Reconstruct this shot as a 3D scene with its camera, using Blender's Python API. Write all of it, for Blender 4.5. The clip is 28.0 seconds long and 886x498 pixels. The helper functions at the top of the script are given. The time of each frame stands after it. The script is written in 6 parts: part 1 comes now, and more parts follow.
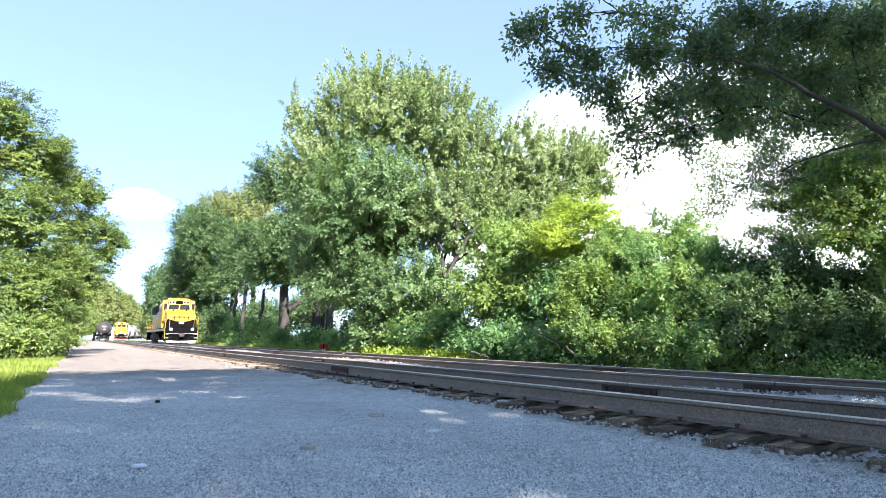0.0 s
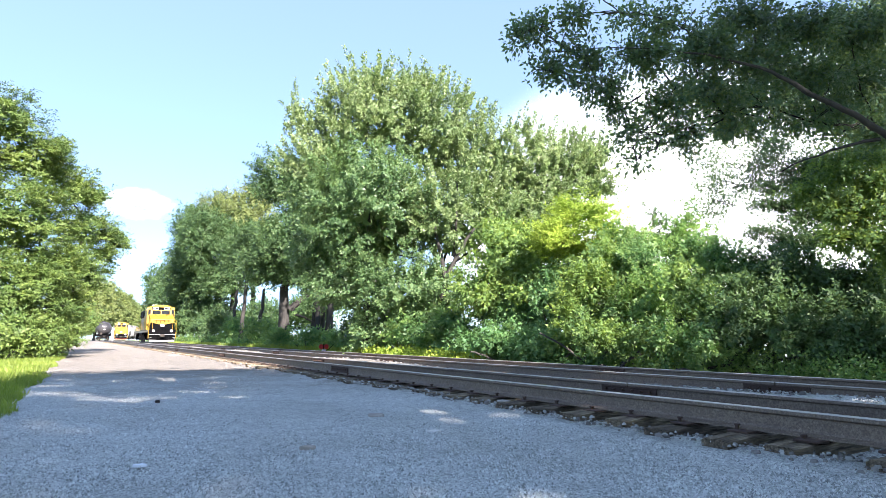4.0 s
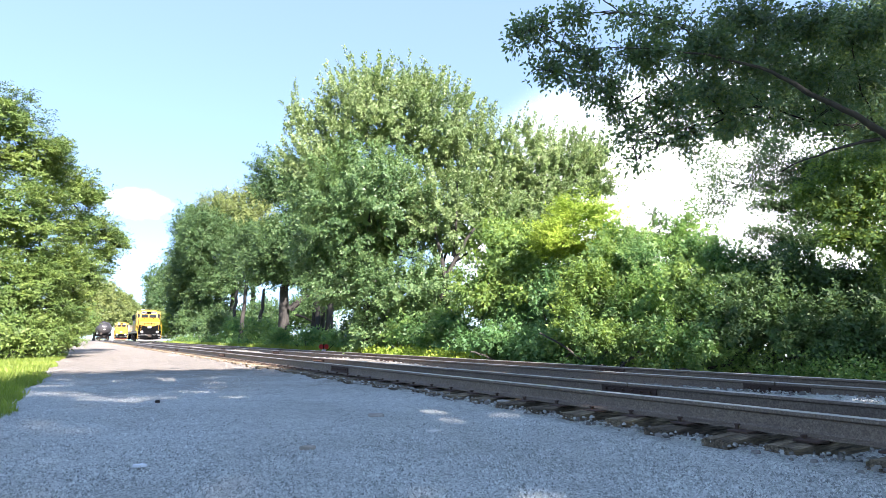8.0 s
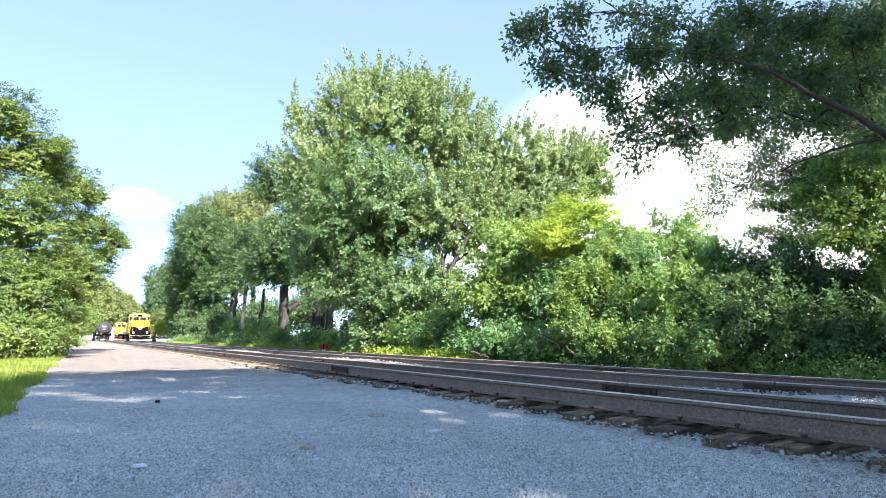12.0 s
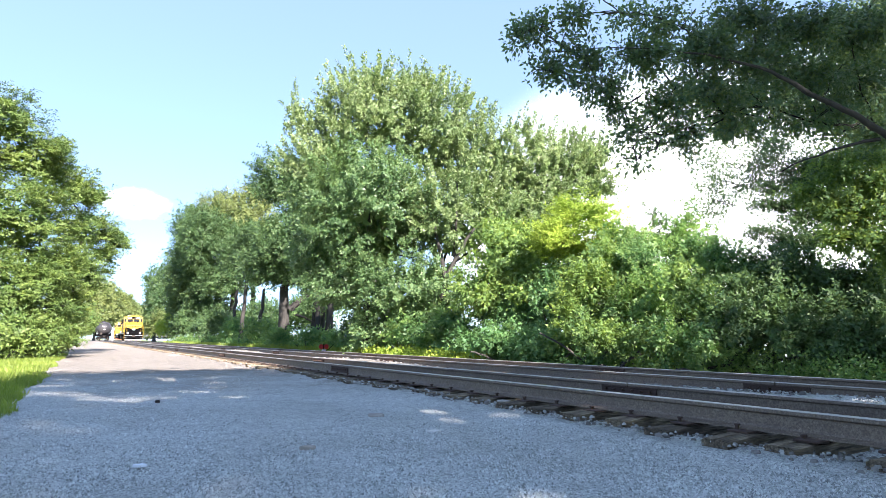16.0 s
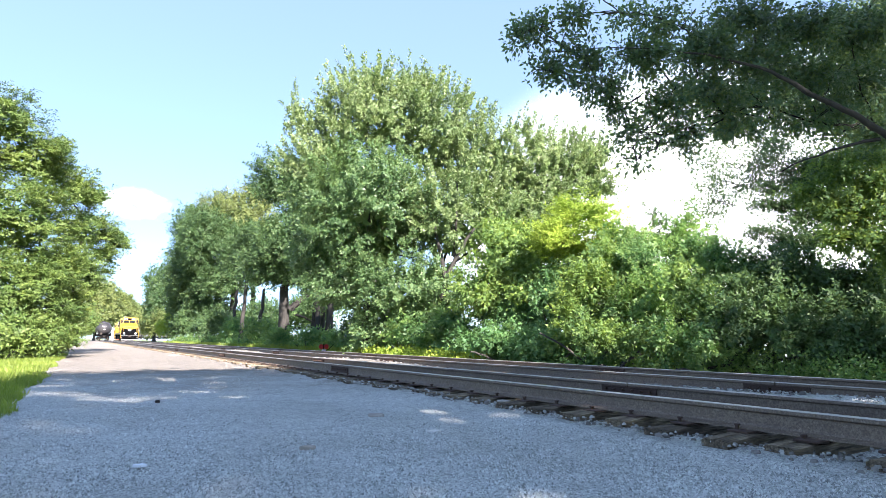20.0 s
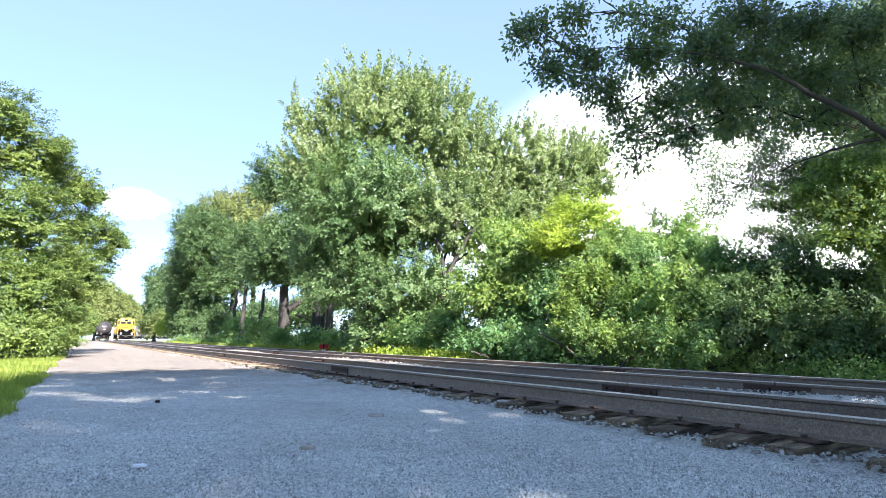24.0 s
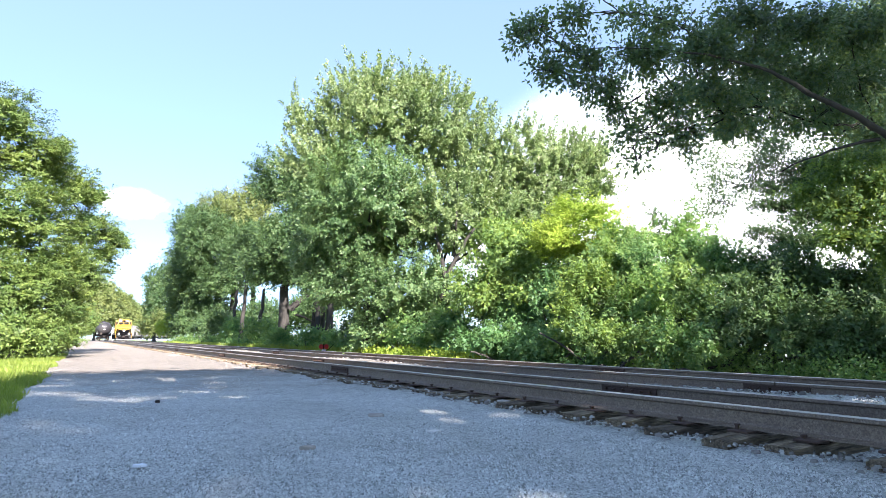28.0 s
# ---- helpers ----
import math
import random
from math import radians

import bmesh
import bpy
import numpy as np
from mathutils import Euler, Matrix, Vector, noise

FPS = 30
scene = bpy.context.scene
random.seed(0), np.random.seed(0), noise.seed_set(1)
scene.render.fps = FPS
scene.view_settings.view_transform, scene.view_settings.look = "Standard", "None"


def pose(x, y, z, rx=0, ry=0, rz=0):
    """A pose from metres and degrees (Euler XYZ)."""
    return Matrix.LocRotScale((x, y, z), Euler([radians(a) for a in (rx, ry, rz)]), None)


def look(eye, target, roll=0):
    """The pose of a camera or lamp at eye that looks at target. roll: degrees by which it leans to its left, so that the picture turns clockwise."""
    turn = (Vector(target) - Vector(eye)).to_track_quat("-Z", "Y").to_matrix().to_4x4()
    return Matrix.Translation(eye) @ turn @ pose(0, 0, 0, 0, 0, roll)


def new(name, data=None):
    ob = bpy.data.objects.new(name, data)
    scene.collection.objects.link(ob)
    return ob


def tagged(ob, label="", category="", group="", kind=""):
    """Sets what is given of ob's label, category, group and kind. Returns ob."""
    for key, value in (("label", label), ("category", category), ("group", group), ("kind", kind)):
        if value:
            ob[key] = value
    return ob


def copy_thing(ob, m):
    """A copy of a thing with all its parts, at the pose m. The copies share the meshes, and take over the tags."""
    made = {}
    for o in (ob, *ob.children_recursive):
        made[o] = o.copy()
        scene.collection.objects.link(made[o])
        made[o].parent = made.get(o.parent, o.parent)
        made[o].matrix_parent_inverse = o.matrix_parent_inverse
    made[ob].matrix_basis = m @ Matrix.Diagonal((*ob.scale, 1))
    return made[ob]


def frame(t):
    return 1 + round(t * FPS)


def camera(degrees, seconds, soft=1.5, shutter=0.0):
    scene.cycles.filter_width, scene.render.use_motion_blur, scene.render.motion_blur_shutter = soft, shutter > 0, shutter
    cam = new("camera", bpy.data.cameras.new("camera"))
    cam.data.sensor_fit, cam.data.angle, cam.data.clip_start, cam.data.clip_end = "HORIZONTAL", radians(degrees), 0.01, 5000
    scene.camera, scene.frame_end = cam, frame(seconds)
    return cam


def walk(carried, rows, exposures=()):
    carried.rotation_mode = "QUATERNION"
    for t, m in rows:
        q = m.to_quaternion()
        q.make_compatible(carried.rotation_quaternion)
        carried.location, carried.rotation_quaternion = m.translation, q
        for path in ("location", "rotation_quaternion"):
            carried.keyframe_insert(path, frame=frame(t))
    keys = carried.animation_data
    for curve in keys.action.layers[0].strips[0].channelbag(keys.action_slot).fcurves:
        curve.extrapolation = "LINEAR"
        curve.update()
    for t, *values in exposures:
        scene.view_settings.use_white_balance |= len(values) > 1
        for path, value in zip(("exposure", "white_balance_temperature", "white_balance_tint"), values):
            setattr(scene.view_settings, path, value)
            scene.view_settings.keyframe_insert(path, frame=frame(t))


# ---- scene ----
cam = camera(73.5, 28.0, soft=0.5)
EYE = (0.0, 0.0, 0.86)
CAM_POSE = look(EYE, (0.0, 10.0, 0.86 + 10.0 * math.tan(radians(8.5))))
walk(cam, [(0.0, CAM_POSE), (28.0, CAM_POSE)], [(0.0, 2.92, 5950, 21), (28.0, 2.92, 5950, 21)])

# ---------------------------------------------------------------- light
SUN_AZ, SUN_EL = 150.0, 36.0      # degrees clockwise from +y, and above the horizon
world = bpy.data.worlds.new("sky_world")
scene.world = world
world.use_nodes = True
wn = world.node_tree.nodes
wn.clear()
sky = wn.new("ShaderNodeTexSky")
sky.sky_type = "NISHITA"
sky.sun_disc = False
sky.sun_elevation = radians(SUN_EL)
sky.sun_rotation = radians(SUN_AZ)
sky.air_density, sky.dust_density, sky.ozone_density = 0.9, 0.5, 4.2
sky.altitude = 1000
bg = wn.new("ShaderNodeBackground")
bg.inputs["Strength"].default_value = 0.085
# a thin even summer haze veils the clear sky
haze = wn.new("ShaderNodeBackground")
haze.inputs["Color"].default_value = (0.69, 0.935, 1.16, 1.0)
haze.inputs["Strength"].default_value = 0.108
veil = wn.new("ShaderNodeMixShader")
veil.inputs["Fac"].default_value = 0.66
wout = wn.new("ShaderNodeOutputWorld")
for a_, b_ in ((sky.outputs[0], bg.inputs[0]), (bg.outputs[0], veil.inputs[1]), (haze.outputs[0], veil.inputs[2]), (veil.outputs[0], wout.inputs[0])):
    world.node_tree.links.new(a_, b_)

sun_data = bpy.data.lights.new("sun", "SUN")
sun_data.energy, sun_data.angle, sun_data.color = 3.4, radians(0.8), (1.0, 0.90, 0.76)
sun = new("sun", sun_data)
SUN_WAY = Vector((math.sin(radians(SUN_AZ)) * math.cos(radians(SUN_EL)),
                  math.cos(radians(SUN_AZ)) * math.cos(radians(SUN_EL)), math.sin(radians(SUN_EL))))
sun.matrix_world = look(SUN_WAY * 60, (0, 0, 0))

# ---------------------------------------------------------------- plan
TURN = radians(31.55)             # the tracks run this far left of +y
DX, DY = -math.sin(TURN), math.cos(TURN)
NX, NY = math.cos(TURN), math.sin(TURN)
RAIL_TOP, TIE_TOP = 0.26, 0.06
TRACK_NEAR, TRACK_FAR = 5.60, 8.96   # distance of the track centres from the camera's foot
HALF = 0.75


def at(u, v, z=0.0):
    """A place u metres along the tracks and v metres across them."""
    return Vector((DX * u + NX * v, DY * u + NY * v, z))


ALONG = 31.55                    # turn about z of things whose +y runs along the tracks

# ---------------------------------------------------------------- materials


def rgb(c):
    return (c[0], c[1], c[2], 1.0)


class Mat:
    """A node material: nodes are added by short calls."""

    def __init__(self, name, rough=0.7, metal=0.0, spec=0.4):
        self.m = bpy.data.materials.new(name)
        self.m.use_nodes = True
        self.t = self.m.node_tree
        self.b = self.t.nodes["Principled BSDF"]
        self.b.inputs["Roughness"].default_value = rough
        self.b.inputs["Metallic"].default_value = metal
        self.b.inputs["Specular IOR Level"].default_value = spec
        self.co = self.node("ShaderNodeTexCoord").outputs["Object"]

    def node(self, kind):
        return self.t.nodes.new(kind)

    def link(self, a, b):
        self.t.links.new(a, b)
        return self

    def noise(self, scale, detail=4.0, rough=0.55, stretch=None):
        n = self.node("ShaderNodeTexNoise")
        n.inputs["Scale"].default_value, n.inputs["Detail"].default_value = scale, detail
        n.inputs["Roughness"].default_value = rough
        co = self.co
        if stretch:
            mp = self.node("ShaderNodeMapping")
            mp.inputs["Scale"].default_value = stretch
            self.link(co, mp.inputs["Vector"])
            co = mp.outputs["Vector"]
        self.link(co, n.inputs["Vector"])
        return n.outputs["Fac"]

    def voronoi(self, scale, out="Color"):
        n = self.node("ShaderNodeTexVoronoi")
        n.inputs["Scale"].default_value = scale
        self.link(self.co, n.inputs["Vector"])
        return n.outputs[out]

    def ramp(self, fac, *stops):
        r = self.node("ShaderNodeValToRGB")
        while len(r.color_ramp.elements) < len(stops):
            r.color_ramp.elements.new(0.5)
        for e, (p, c) in zip(r.color_ramp.elements, stops):
            e.position, e.color = p, rgb(c)
        self.link(fac, r.inputs["Fac"])
        return r.outputs["Color"]

    def mix(self, fac, a, b, how="MIX"):
        x = self.node("ShaderNodeMix")
        x.data_type, x.blend_type = "RGBA", how
        for s, k in ((fac, 0), (a, 6), (b, 7)):
            if isinstance(s, (int, float)):
                x.inputs[k].default_value = s
            elif isinstance(s, tuple):
                x.inputs[k].default_value = rgb(s)
            else:
                self.link(s, x.inputs[k])
        return x.outputs[2]

    def color(self, c):
        if isinstance(c, tuple):
            self.b.inputs["Base Color"].default_value = rgb(c)
        else:
            self.link(c, self.b.inputs["Base Color"])
        return self

    def bump(self, h, strength=0.4, dist=0.01):
        n = self.node("ShaderNodeBump")
        n.inputs["Strength"].default_value, n.inputs["Distance"].default_value = strength, dist
        self.link(h, n.inputs["Height"])
        self.link(n.outputs["Normal"], self.b.inputs["Normal"])
        return self

    def rough(self, fac, lo, hi):
        r = self.node("ShaderNodeMapRange")
        r.inputs["To Min"].default_value, r.inputs["To Max"].default_value = lo, hi
        self.link(fac, r.inputs["Value"])
        self.link(r.outputs["Result"], self.b.inputs["Roughness"])
        return self

    def island(self):
        return self.node("ShaderNodeNewGeometry").outputs["Random Per Island"]

    def chance(self):
        return self.node("ShaderNodeObjectInfo").outputs["Random"]


def painted(name, base, dark=0.75, rough=0.45, metal=0.0, dirt_or_dimming=(0.10, 0.085, 0.07), amount=0.35, scale=1.2, spec=0.4):
    """Weathered paint: grime in streaks over a base colour."""
    k = Mat(name, rough, metal, spec)
    big = k.ramp(k.noise(scale, 6, 0.65, (1, 1, 0.35)), (0.45, (0, 0, 0)), (0.75, (1, 1, 1)))
    c = k.mix(k.noise(14, 3), base, tuple(x * dark for x in base))
    m = k.node("ShaderNodeMath")
    m.operation = "MULTIPLY"
    m.inputs[1].default_value = amount
    k.link(big, m.inputs[0])
    k.color(k.mix(m.outputs[0], c, dirt_or_dimming)).rough(k.noise(5, 4), rough - 0.1, rough + 0.2)
    k.bump(k.noise(30, 3), 0.1, 0.004)
    return k.m


def leafy(name, cols, through_col, through_mix=0.45, rough=0.5, patch=0.25, lo=(0.75, 0.8, 0.7), hi=(1.2, 1.12, 1.05)):
    """Leaves: per-leaf colour, light shining through, a dull gloss."""
    k = Mat(name, rough, 0.0, 0.3)
    n = len(cols)
    base = k.ramp(k.island(), *[(i / max(1, n - 1), c) for i, c in enumerate(cols)])
    wide = k.ramp(k.noise(patch, 3), (0.35, lo), (0.65, hi))
    near = k.ramp(k.noise(patch * 6.0, 2), (0.35, (0.82, 0.84, 0.80)), (0.65, (1.16, 1.14, 1.08)))
    wide = k.mix(1.0, wide, near, "MULTIPLY")
    col = k.mix(1.0, base, wide, "MULTIPLY")
    k.color(col)
    tr = k.node("ShaderNodeBsdfTranslucent")
    k.link(k.mix(1.0, k.mix(0.5, base, through_col), wide, "MULTIPLY"), tr.inputs["Color"])
    ms = k.node("ShaderNodeMixShader")
    ms.inputs["Fac"].default_value = through_mix
    out = k.t.nodes["Material Output"]
    k.link(k.b.outputs[0], ms.inputs[1])
    k.link(tr.outputs[0], ms.inputs[2])
    k.link(ms.outputs[0], out.inputs["Surface"])
    return k.m


def make_gravel():
    k = Mat("worn_gravel_road", 0.9, 0, 0.25)
    v = k.voronoi(80.0)
    sep = k.node("ShaderNodeSeparateColor")
    k.link(v, sep.inputs[0])
    stones = k.ramp(sep.outputs[0], (0.0, (0.275, 0.295, 0.28)), (0.45, (0.525, 0.555, 0.53)), (0.85, (0.645, 0.675, 0.64)), (1.0, (0.77, 0.79, 0.755)))
    stain = k.ramp(k.noise(0.45, 5, 0.6), (0.3, (0.80, 0.78, 0.74)), (0.7, (1.06, 1.05, 1.03)))
    fine = k.ramp(k.noise(6.0, 4), (0.3, (0.84, 0.84, 0.84)), (0.7, (1.1, 1.1, 1.1)))
    col = k.mix(1.0, k.mix(1.0, stones, stain, "MULTIPLY"), fine, "MULTIPLY")
    # further along, patchy tan soil, its colour darkened to tone down the sunlit ground
    sep2 = k.node("ShaderNodeSeparateXYZ")
    k.link(k.co, sep2.inputs[0])
    reach = k.node("ShaderNodeMapRange")
    reach.inputs["From Min"].default_value, reach.inputs["From Max"].default_value = 9.3, 25.0
    k.link(sep2.outputs["Y"], reach.inputs["Value"])
    add = k.node("ShaderNodeMath")
    k.link(reach.outputs["Result"], add.inputs[0])
    k.link(k.noise(0.35, 5, 0.65), add.inputs[1])
    dirt_or_dimming = k.ramp(k.noise(3.0, 5, 0.65), (0.3, (0.155, 0.132, 0.104)), (0.7, (0.24, 0.208, 0.168)))
    col = k.mix(k.ramp(add.outputs[0], (0.5, (0, 0, 0)), (0.9, (0.85, 0.85, 0.85))), col, dirt_or_dimming)
    k.color(col)
    dist = k.voronoi(80.0, "Distance")
    k.bump(k.mix(0.3, dist, k.noise(9, 5)), 1.0, 0.03)
    return k.m


def make_pebble(name, cols, rough=0.9):
    k = Mat(name, rough, 0, 0.25)
    n = len(cols)
    base = k.ramp(k.island(), *[(i / (n - 1), c) for i, c in enumerate(cols)])
    stain = k.ramp(k.noise(0.45, 5, 0.6), (0.3, (0.80, 0.78, 0.74)), (0.7, (1.06, 1.05, 1.03)))
    k.color(k.mix(1.0, base, stain, "MULTIPLY")).bump(k.noise(60, 3), 0.4, 0.004)
    return k.m


def make_soil():
    k = Mat("grassy_soil", 0.95, 0, 0.2)
    g = k.ramp(k.noise(0.6, 6, 0.6), (0.3, (0.08, 0.12, 0.025)), (0.5, (0.13, 0.19, 0.035)), (0.7, (0.18, 0.19, 0.07)))
    k.color(k.mix(k.noise(25, 3), g, k.mix(0.5, g, (0.05, 0.06, 0.02)))).bump(k.noise(30, 5), 0.8, 0.03)
    return k.m


def make_bark(name, a, b):
    k = Mat(name, 0.9, 0, 0.2)
    ridge = k.noise(9, 5, 0.6, (1, 1, 0.18))
    k.color(k.mix(k.noise(1.2, 3), k.ramp(ridge, (0.3, a), (0.7, b)), tuple(x * 0.7 for x in b))).bump(ridge, 0.9, 0.03)
    return k.m


def make_rail():
    k = Mat("brown_rusted_rail_steel", 0.6, 0.0, 0.35)
    r = k.ramp(k.noise(30, 6, 0.75), (0.3, (0.120, 0.092, 0.066)), (0.55, (0.215, 0.172, 0.125)), (0.8, (0.33, 0.27, 0.20)))
    r = k.mix(1.0, r, k.ramp(k.noise(1.6, 4), (0.3, (0.8, 0.8, 0.82)), (0.7, (1.12, 1.1, 1.06))), "MULTIPLY")
    k.color(k.mix(k.ramp(k.noise(70, 3, 0.7), (0.4, (0, 0, 0)), (0.6, (1, 1, 1))), r, (0.10, 0.075, 0.055))).bump(k.noise(90, 3), 0.7, 0.004).rough(k.noise(12, 4), 0.45, 0.75)
    return k.m


def make_tie():
    k = Mat("weathered_creosoted_timber", 0.9, 0, 0.2)
    grain = k.noise(5, 5, 0.6, (1.0, 9, 9))
    c = k.ramp(grain, (0.3, (0.034, 0.028, 0.020)), (0.55, (0.15, 0.125, 0.088)), (0.75, (0.36, 0.305, 0.22)))
    tint = k.ramp(k.chance(), (0.0, (0.65, 0.62, 0.6)), (1.0, (1.25, 1.2, 1.1)))
    k.color(k.mix(1.0, c, tint, "MULTIPLY")).bump(grain, 0.9, 0.012)
    return k.m


M_ROAD = make_gravel()
M_PEBBLE = make_pebble("gravel_stones", ((0.209, 0.22, 0.21), (0.399, 0.42, 0.40), (0.532, 0.56, 0.535), (0.627, 0.655, 0.63), (0.779, 0.81, 0.78)))
M_BALLAST = make_pebble("ballast_stones", ((0.10, 0.095, 0.085), (0.20, 0.19, 0.175), (0.294, 0.30, 0.275), (0.446, 0.45, 0.42)))
M_SOIL = make_soil()
M_BARK = make_bark("dark_grey_brown_bark", (0.020, 0.019, 0.017), (0.070, 0.066, 0.058))
M_RAIL = make_rail()
k_ = Mat("worn_rail_tread", 0.35, 0.6, 0.5)
k_.color(k_.ramp(k_.noise(3, 5, 0.6, (12, 0.5, 1)), (0.3, (0.36, 0.32, 0.28)), (0.7, (0.60, 0.56, 0.51)))).rough(k_.noise(8, 4), 0.3, 0.5)
M_TREAD = k_.m
M_TIE = make_tie()
M_RUST = painted("rusty_iron", (0.085, 0.054, 0.040), 0.6, 0.85, 0.2, (0.05, 0.04, 0.034), 0.6, 6)

M_LEAF_MAPLE = leafy("maple_leaves", ((0.135, 0.200, 0.088), (0.158, 0.228, 0.100), (0.185, 0.255, 0.115), (0.225, 0.285, 0.138)), (0.32, 0.50, 0.13), 0.30, 0.42)
M_LEAF_DARK = leafy("dark_green_leaves", ((0.042, 0.086, 0.038), (0.060, 0.115, 0.046), (0.095, 0.152, 0.056)), (0.22, 0.36, 0.10), 0.28)
M_LEAF_GREEN = leafy("deep_green_leaves", ((0.072, 0.135, 0.064), (0.092, 0.165, 0.076), (0.12, 0.20, 0.088), (0.165, 0.24, 0.10)), (0.30, 0.50, 0.12), 0.32, 0.42)
M_LEAF_OAK = leafy("oak_leaves", ((0.050, 0.104, 0.086), (0.066, 0.130, 0.098), (0.088, 0.155, 0.098), (0.16, 0.22, 0.075)), (0.42, 0.60, 0.13), 0.34, 0.36)
M_LEAF_LOCUST = leafy("locust_leaves", ((0.075, 0.13, 0.034), (0.095, 0.155, 0.042), (0.12, 0.18, 0.05), (0.16, 0.215, 0.065)), (0.36, 0.48, 0.08), 0.24, 0.5, 0.6, (0.62, 0.72, 0.72), (1.3, 1.2, 1.0))
M_LEAF_YELLOW = leafy("yellow_green_leaves", ((0.22, 0.33, 0.045), (0.30, 0.41, 0.06), (0.40, 0.48, 0.09)), (0.50, 0.66, 0.08), 0.42)
M_LEAF_SHADE = leafy("shaded_broad_leaves", ((0.050, 0.105, 0.042), (0.068, 0.135, 0.050), (0.10, 0.175, 0.056), (0.18, 0.25, 0.06)), (0.45, 0.62, 0.08), 0.42)
# yellowed hi patches in these two leaf colours stand for sunlit tips
M_LEAF_PALE = leafy("pale_bush_leaves", ((0.078, 0.148, 0.054), (0.105, 0.182, 0.065), (0.14, 0.23, 0.080), (0.22, 0.31, 0.095)), (0.40, 0.56, 0.08), 0.40, 0.5, 0.8, (0.66, 0.74, 0.76), (1.45, 1.32, 0.95))
M_LEAF_BUSH = leafy("bush_leaves", ((0.080, 0.160, 0.064), (0.105, 0.192, 0.074), (0.14, 0.23, 0.085), (0.20, 0.28, 0.095)), (0.32, 0.56, 0.14), 0.45, 0.42, 0.9, (0.62, 0.74, 0.78), (1.42, 1.3, 0.95))
M_LEAF_SUMAC = leafy("sumac_leaves", ((0.085, 0.19, 0.080), (0.11, 0.23, 0.095), (0.15, 0.28, 0.105)), (0.36, 0.54, 0.15), 0.38)
# low-contrast yellowish ramp carries the distance haze in the leaf colour
M_LEAF_FAR = leafy("far_painted_haze_leaves", ((0.12, 0.165, 0.06), (0.15, 0.195, 0.07), (0.19, 0.23, 0.08)), (0.36, 0.42, 0.10), 0.3)
M_GRASS = leafy("grass_blades", ((0.15, 0.225, 0.038), (0.205, 0.28, 0.054), (0.285, 0.325, 0.085)), (0.46, 0.60, 0.06), 0.45)

M_YELLOW = painted("faded_yellow_paint", (0.37, 0.222, 0.010), 0.85, 0.45, 0, (0.13, 0.085, 0.02), 0.4)
M_BLACK = painted("sooty_black_paint", (0.0028, 0.003, 0.0036), 0.7, 0.6, 0, (0.007, 0.0068, 0.007), 0.4, 1.2, 0.04)
M_CREAM = painted("dusty_cream_paint", (0.36, 0.325, 0.255), 0.85, 0.5, 0, (0.15, 0.12, 0.085), 0.45)
M_STEEL = painted("dull_silver_paint", (0.42, 0.42, 0.43), 0.8, 0.5, 0.2, (0.16, 0.13, 0.11), 0.4)
M_IRON = painted("greasy_cast_iron", (0.045, 0.038, 0.034), 0.7, 0.65, 0.3, (0.12, 0.09, 0.06), 0.5, 3)
M_RED = painted("red_enamel", (0.55, 0.035, 0.03), 0.85, 0.4, 0, (0.2, 0.03, 0.02), 0.2)
M_TANK = painted("black_tank_paint", (0.030, 0.030, 0.033), 0.8, 0.4, 0, (0.11, 0.10, 0.09), 0.5, 0.5)
M_HOPPER = painted("grey_hopper_paint", (0.20, 0.20, 0.205), 0.85, 0.6, 0, (0.17, 0.14, 0.11), 0.6, 0.6)
M_WHITE = painted("grubby_white_paint", (0.72, 0.71, 0.68), 0.9, 0.5, 0, (0.3, 0.27, 0.22), 0.3)
k_ = Mat("dark_window_glass", 0.08, 0.0, 0.6)
k_.color(k_.ramp(k_.noise(2, 3), (0.3, (0.010, 0.012, 0.014)), (0.7, (0.03, 0.035, 0.04))))
M_GLASS = k_.m
k_ = Mat("lit_headlamp", 0.3)
k_.color((0.9, 0.88, 0.8))
k_.b.inputs["Emission Color"].default_value = (1.0, 0.95, 0.8, 1.0)
k_.b.inputs["Emission Strength"].default_value = 1.5
M_LAMP = k_.m

# ---------------------------------------------------------------- mesh helpers


def link_mesh(name, me, mats, parent=None, label=""):
    for m in mats if isinstance(mats, (list, tuple)) else [mats]:
        me.materials.append(m)
    ob = new(name, me)
    if parent is not None:
        ob.parent = parent
    if label:
        tagged(ob, label)
    return ob


def part(name, bm, material, parent, label=""):
    me = bpy.data.meshes.new(name)
    bm.to_mesh(me)
    bm.free()
    return link_mesh(name, me, material, parent, label)


def soup(name, verts, faces, mats, parent=None, label="", index=None, smooth=False):
    """A mesh from numpy arrays; all faces have the same number of corners."""
    me = bpy.data.meshes.new(name)
    n, k = faces.shape
    me.vertices.add(len(verts))
    me.vertices.foreach_set("co", np.ascontiguousarray(verts, np.float32).ravel())
    me.loops.add(n * k)
    me.loops.foreach_set("vertex_index", np.ascontiguousarray(faces, np.int32).ravel())
    me.polygons.add(n)
    me.polygons.foreach_set("loop_start", np.arange(0, n * k, k, dtype=np.int32))
    me.polygons.foreach_set("loop_total", np.full(n, k, np.int32))
    if index is not None:
        me.polygons.foreach_set("material_index", np.asarray(index, np.int32))
    if smooth:
        me.polygons.foreach_set("use_smooth", np.ones(n, bool))
    me.update(calc_edges=True)
    return link_mesh(name, me, mats, parent, label)


